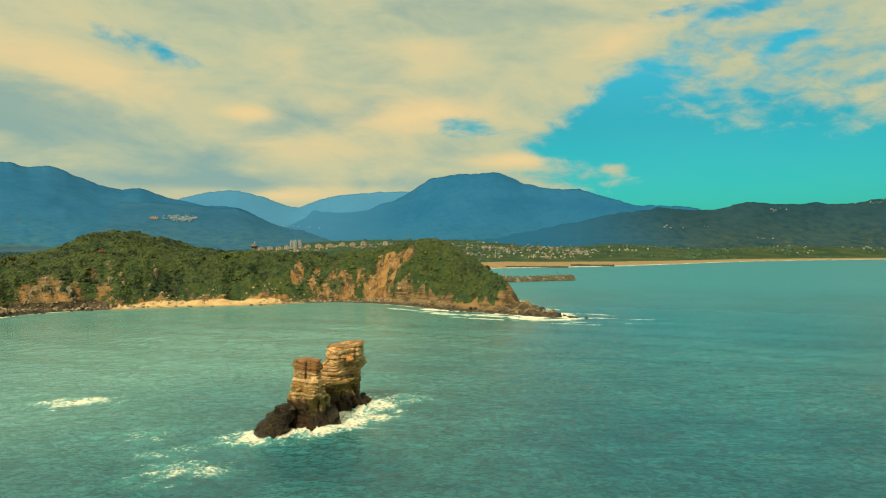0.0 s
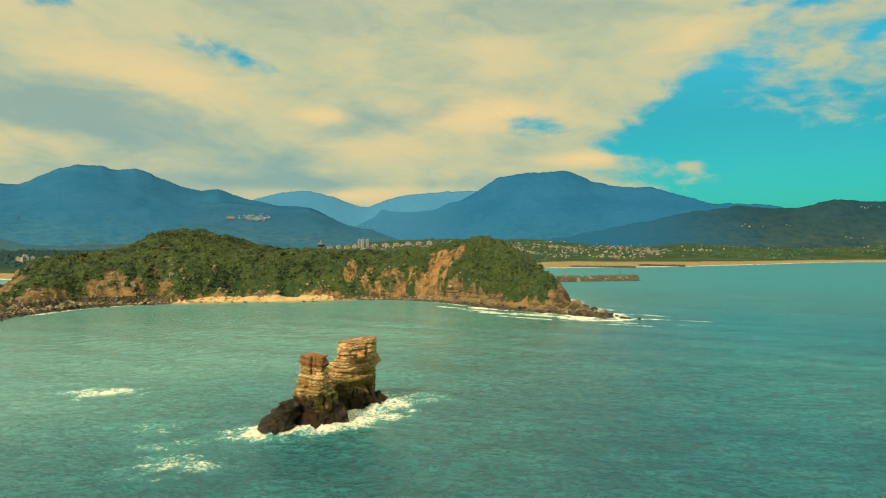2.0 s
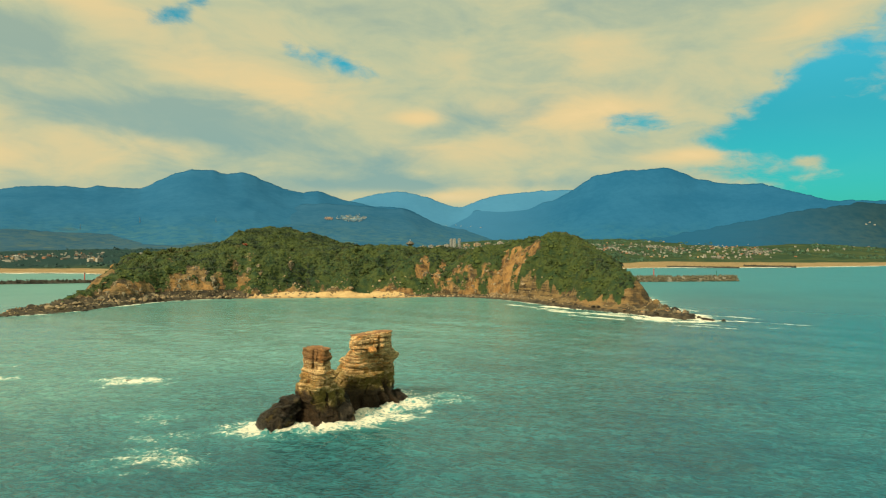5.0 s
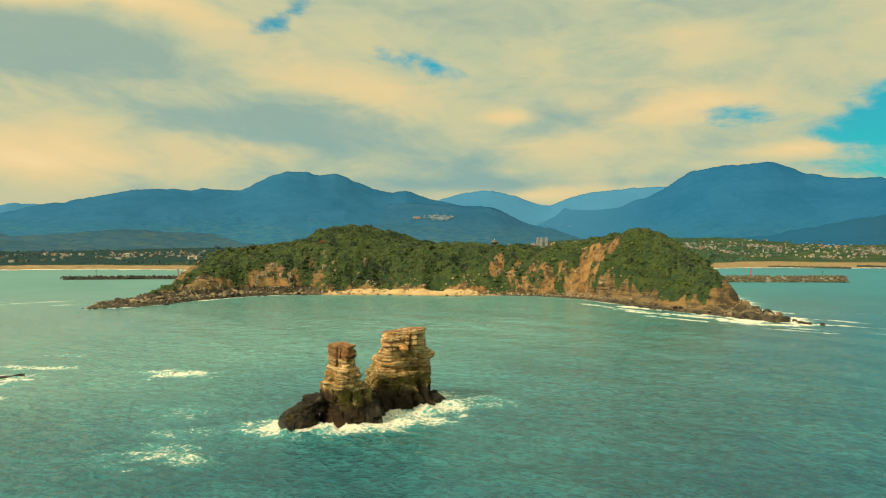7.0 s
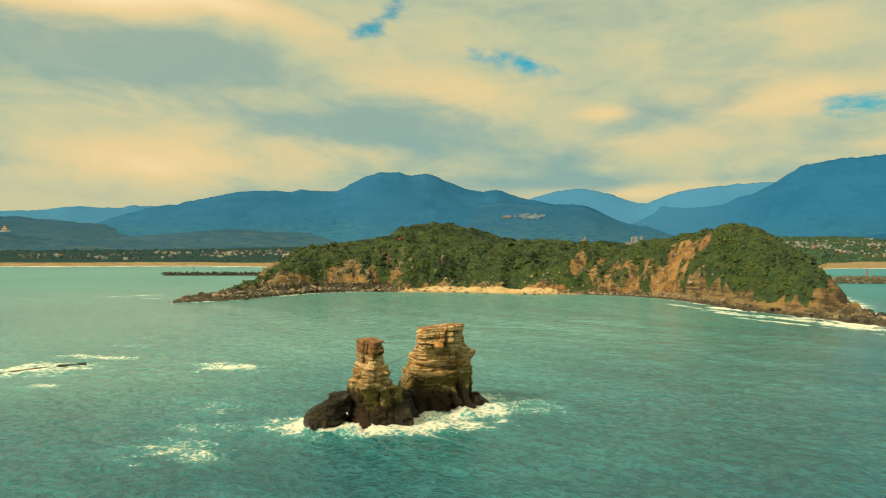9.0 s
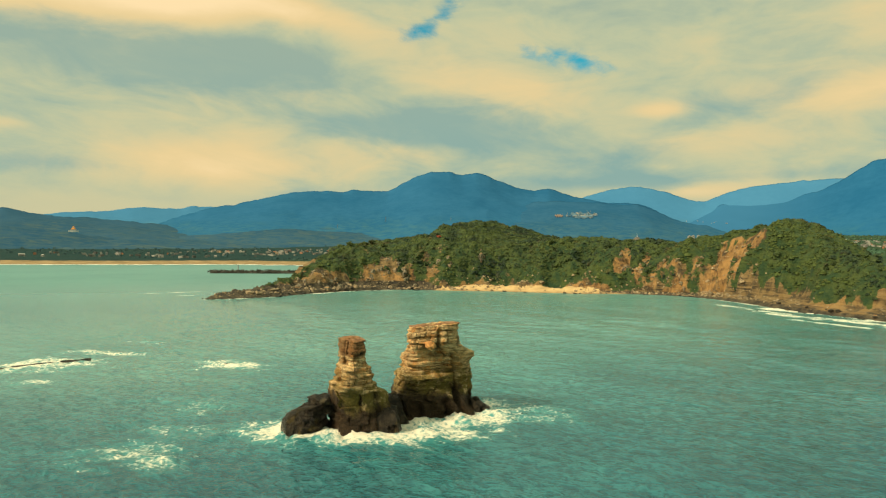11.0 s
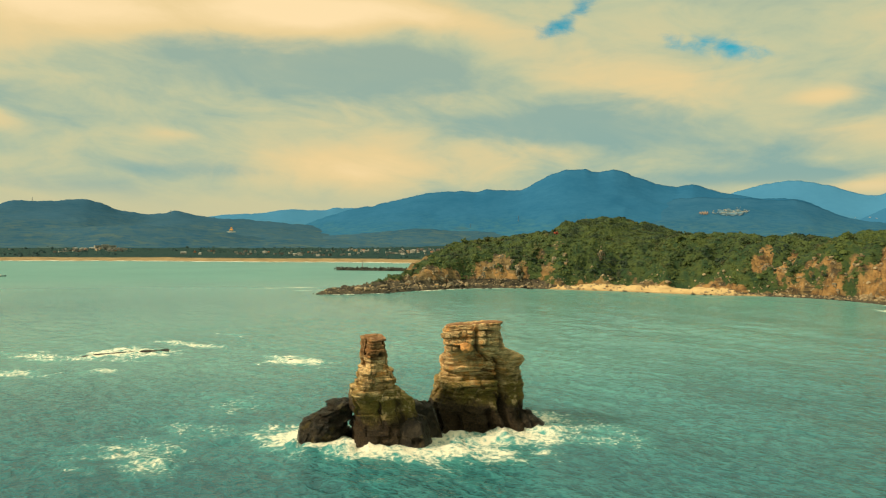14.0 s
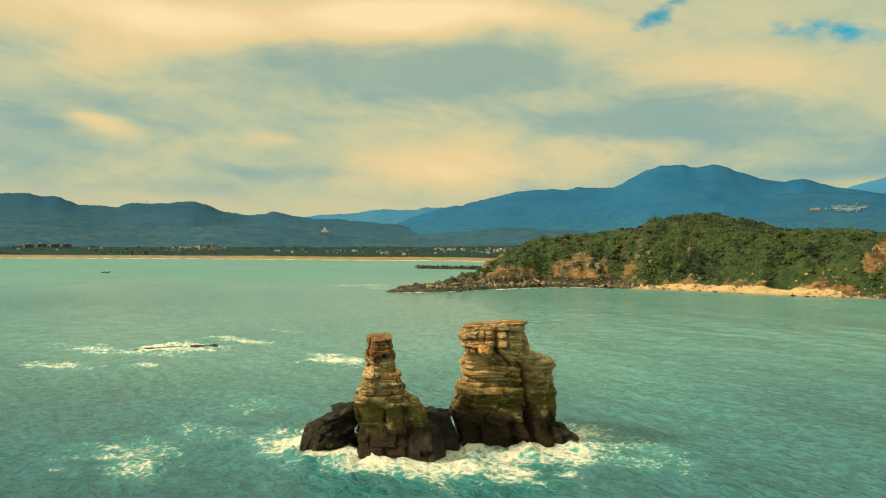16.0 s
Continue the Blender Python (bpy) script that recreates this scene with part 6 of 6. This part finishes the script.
def water_tower():
    top = tagged(new("observation_tower"), "tall tower with a wide disc-shaped head in the town", "tower")
    az, d = math.degrees(math.atan2(-470, 1600)), math.hypot(470, 1600)
    top.matrix_basis = Matrix.Translation((-470, 1600, float(plain_height(az, d)) + 3))
    part("shaft", cone(bmesh.new(), 5.2, 4.4, 44, Matrix.Translation((0, 0, 17)), 16), TOWER, top)
    bm = cone(bmesh.new(), 4, 11, 5, Matrix.Translation((0, 0, 35)), 24)
    cone(bm, 11, 10, 3, Matrix.Translation((0, 0, 39)), 24)
    part("head", bm, TOWER, top, "brown disc-shaped head")
    part("roof", cone(bmesh.new(), 7, 5, 3.4, Matrix.Translation((0, 0, 42.2)), 24), TOWER, top)
    part("mast", cone(bmesh.new(), 0.4, 0.2, 7, Matrix.Translation((0, 0, 47)), 8), WHITE, top)


def temple():
    where = toward_land((47, 111, 30), -66.05, 0.95) or Vector((-2494, 1232, 70))
    top = tagged(new("temple"), "white temple with a tiered orange roof on a hill", "temple")
    top.matrix_basis = Matrix.LocRotScale(where, Euler((0, 0, radians(66))), (0.62, 0.62, 0.62))
    part("base", box(bmesh.new(), -32, -14, -8, 32, 14, 10), WHITE, top)
    part("hall", box(bmesh.new(), -16, -10, 10, 16, 10, 20), WHITE, top)
    part("roof", cone(bmesh.new(), 26, 9, 9, Matrix.Translation((0, 0, 24)) @ Matrix.Rotation(radians(45), 4, "Z"), 4), ROOF_GOLD, top, "orange tiled roof")
    part("upper_hall", box(bmesh.new(), -7, -7, 28, 7, 7, 34), WHITE, top)
    part("upper_roof", cone(bmesh.new(), 14, 0.5, 11, Matrix.Translation((0, 0, 39)) @ Matrix.Rotation(radians(45), 4, "Z"), 4), ROOF_GOLD, top, "orange tiled roof")


def fishing_boat():
    top = tagged(new("fishing_boat"), "small dark fishing boat on the open water", "boat")
    top.matrix_basis = Matrix.LocRotScale((-652, 192, 0), Euler((0, 0, radians(75))), (0.75, 0.75, 0.75))
    bm = bmesh.new()
    rows = []
    for x, w, deck in ((-5, 1.1, 1.0), (-3, 1.4, 0.9), (0, 1.5, 0.95), (3, 1.1, 1.2), (5.2, 0.08, 1.8)):
        rows.append([bm.verts.new(p) for p in ((x, -w, deck), (x, -w * 0.7, -0.4), (x, w * 0.7, -0.4), (x, w, deck))])
    for a, b in zip(rows, rows[1:]):
        for i in range(4):
            bm.faces.new((a[i], a[(i + 1) % 4], b[(i + 1) % 4], b[i]))
    bm.faces.new(rows[0])
    bm.faces.new(rows[-1][::-1])
    part("hull", bm, HULL, top)
    cabin = part("cabin", box(bmesh.new(), -2.6, -0.9, 0.8, 0.2, 0.9, 3.0, 0.1), WHITE, top)
    part("window", box(bmesh.new(), 0.18, -0.7, 1.9, 0.26, 0.7, 2.6), GLASS, cabin, "dark cabin window")
    part("mast", cone(bmesh.new(), 0.08, 0.05, 3.5, Matrix.Translation((-1.5, 0, 4.6)), 6), HULL, top)


water_tower()
temple()
fishing_boat()


# ---------- woods on the plain ----------
def plain_woods():
    r = np.random.default_rng(37)
    n = 15000
    az = np.where(r.uniform(0, 1, n) < 0.55, r.uniform(-6, 36, n), r.uniform(-95, -6, n))
    d = r.uniform(1150, 3900, n)
    rs, wide = shore_radius(az), np.interp(az, *zip(*SANDS))
    x, y = d * np.sin(np.radians(az)), d * np.cos(np.radians(az))
    ok = (d > rs + wide * 1.15) & (fbm(x / 210, y / 210, 0, 3, 43) > -0.12) & ~((az > -36) & (az < 1) & (d < 1900))
    x, y, az, d = x[ok], y[ok], az[ok], d[ok]
    size = np.exp(r.normal(1.55, 0.35, len(x))) * (1 - 0.4 * smooth(-38, -50, az))
    spots = np.stack((x, y, plain_height(az, d) - 0.4), -1)
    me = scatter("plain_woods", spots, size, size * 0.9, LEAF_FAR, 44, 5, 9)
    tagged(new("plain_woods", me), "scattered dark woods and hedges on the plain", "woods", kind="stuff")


plain_woods()
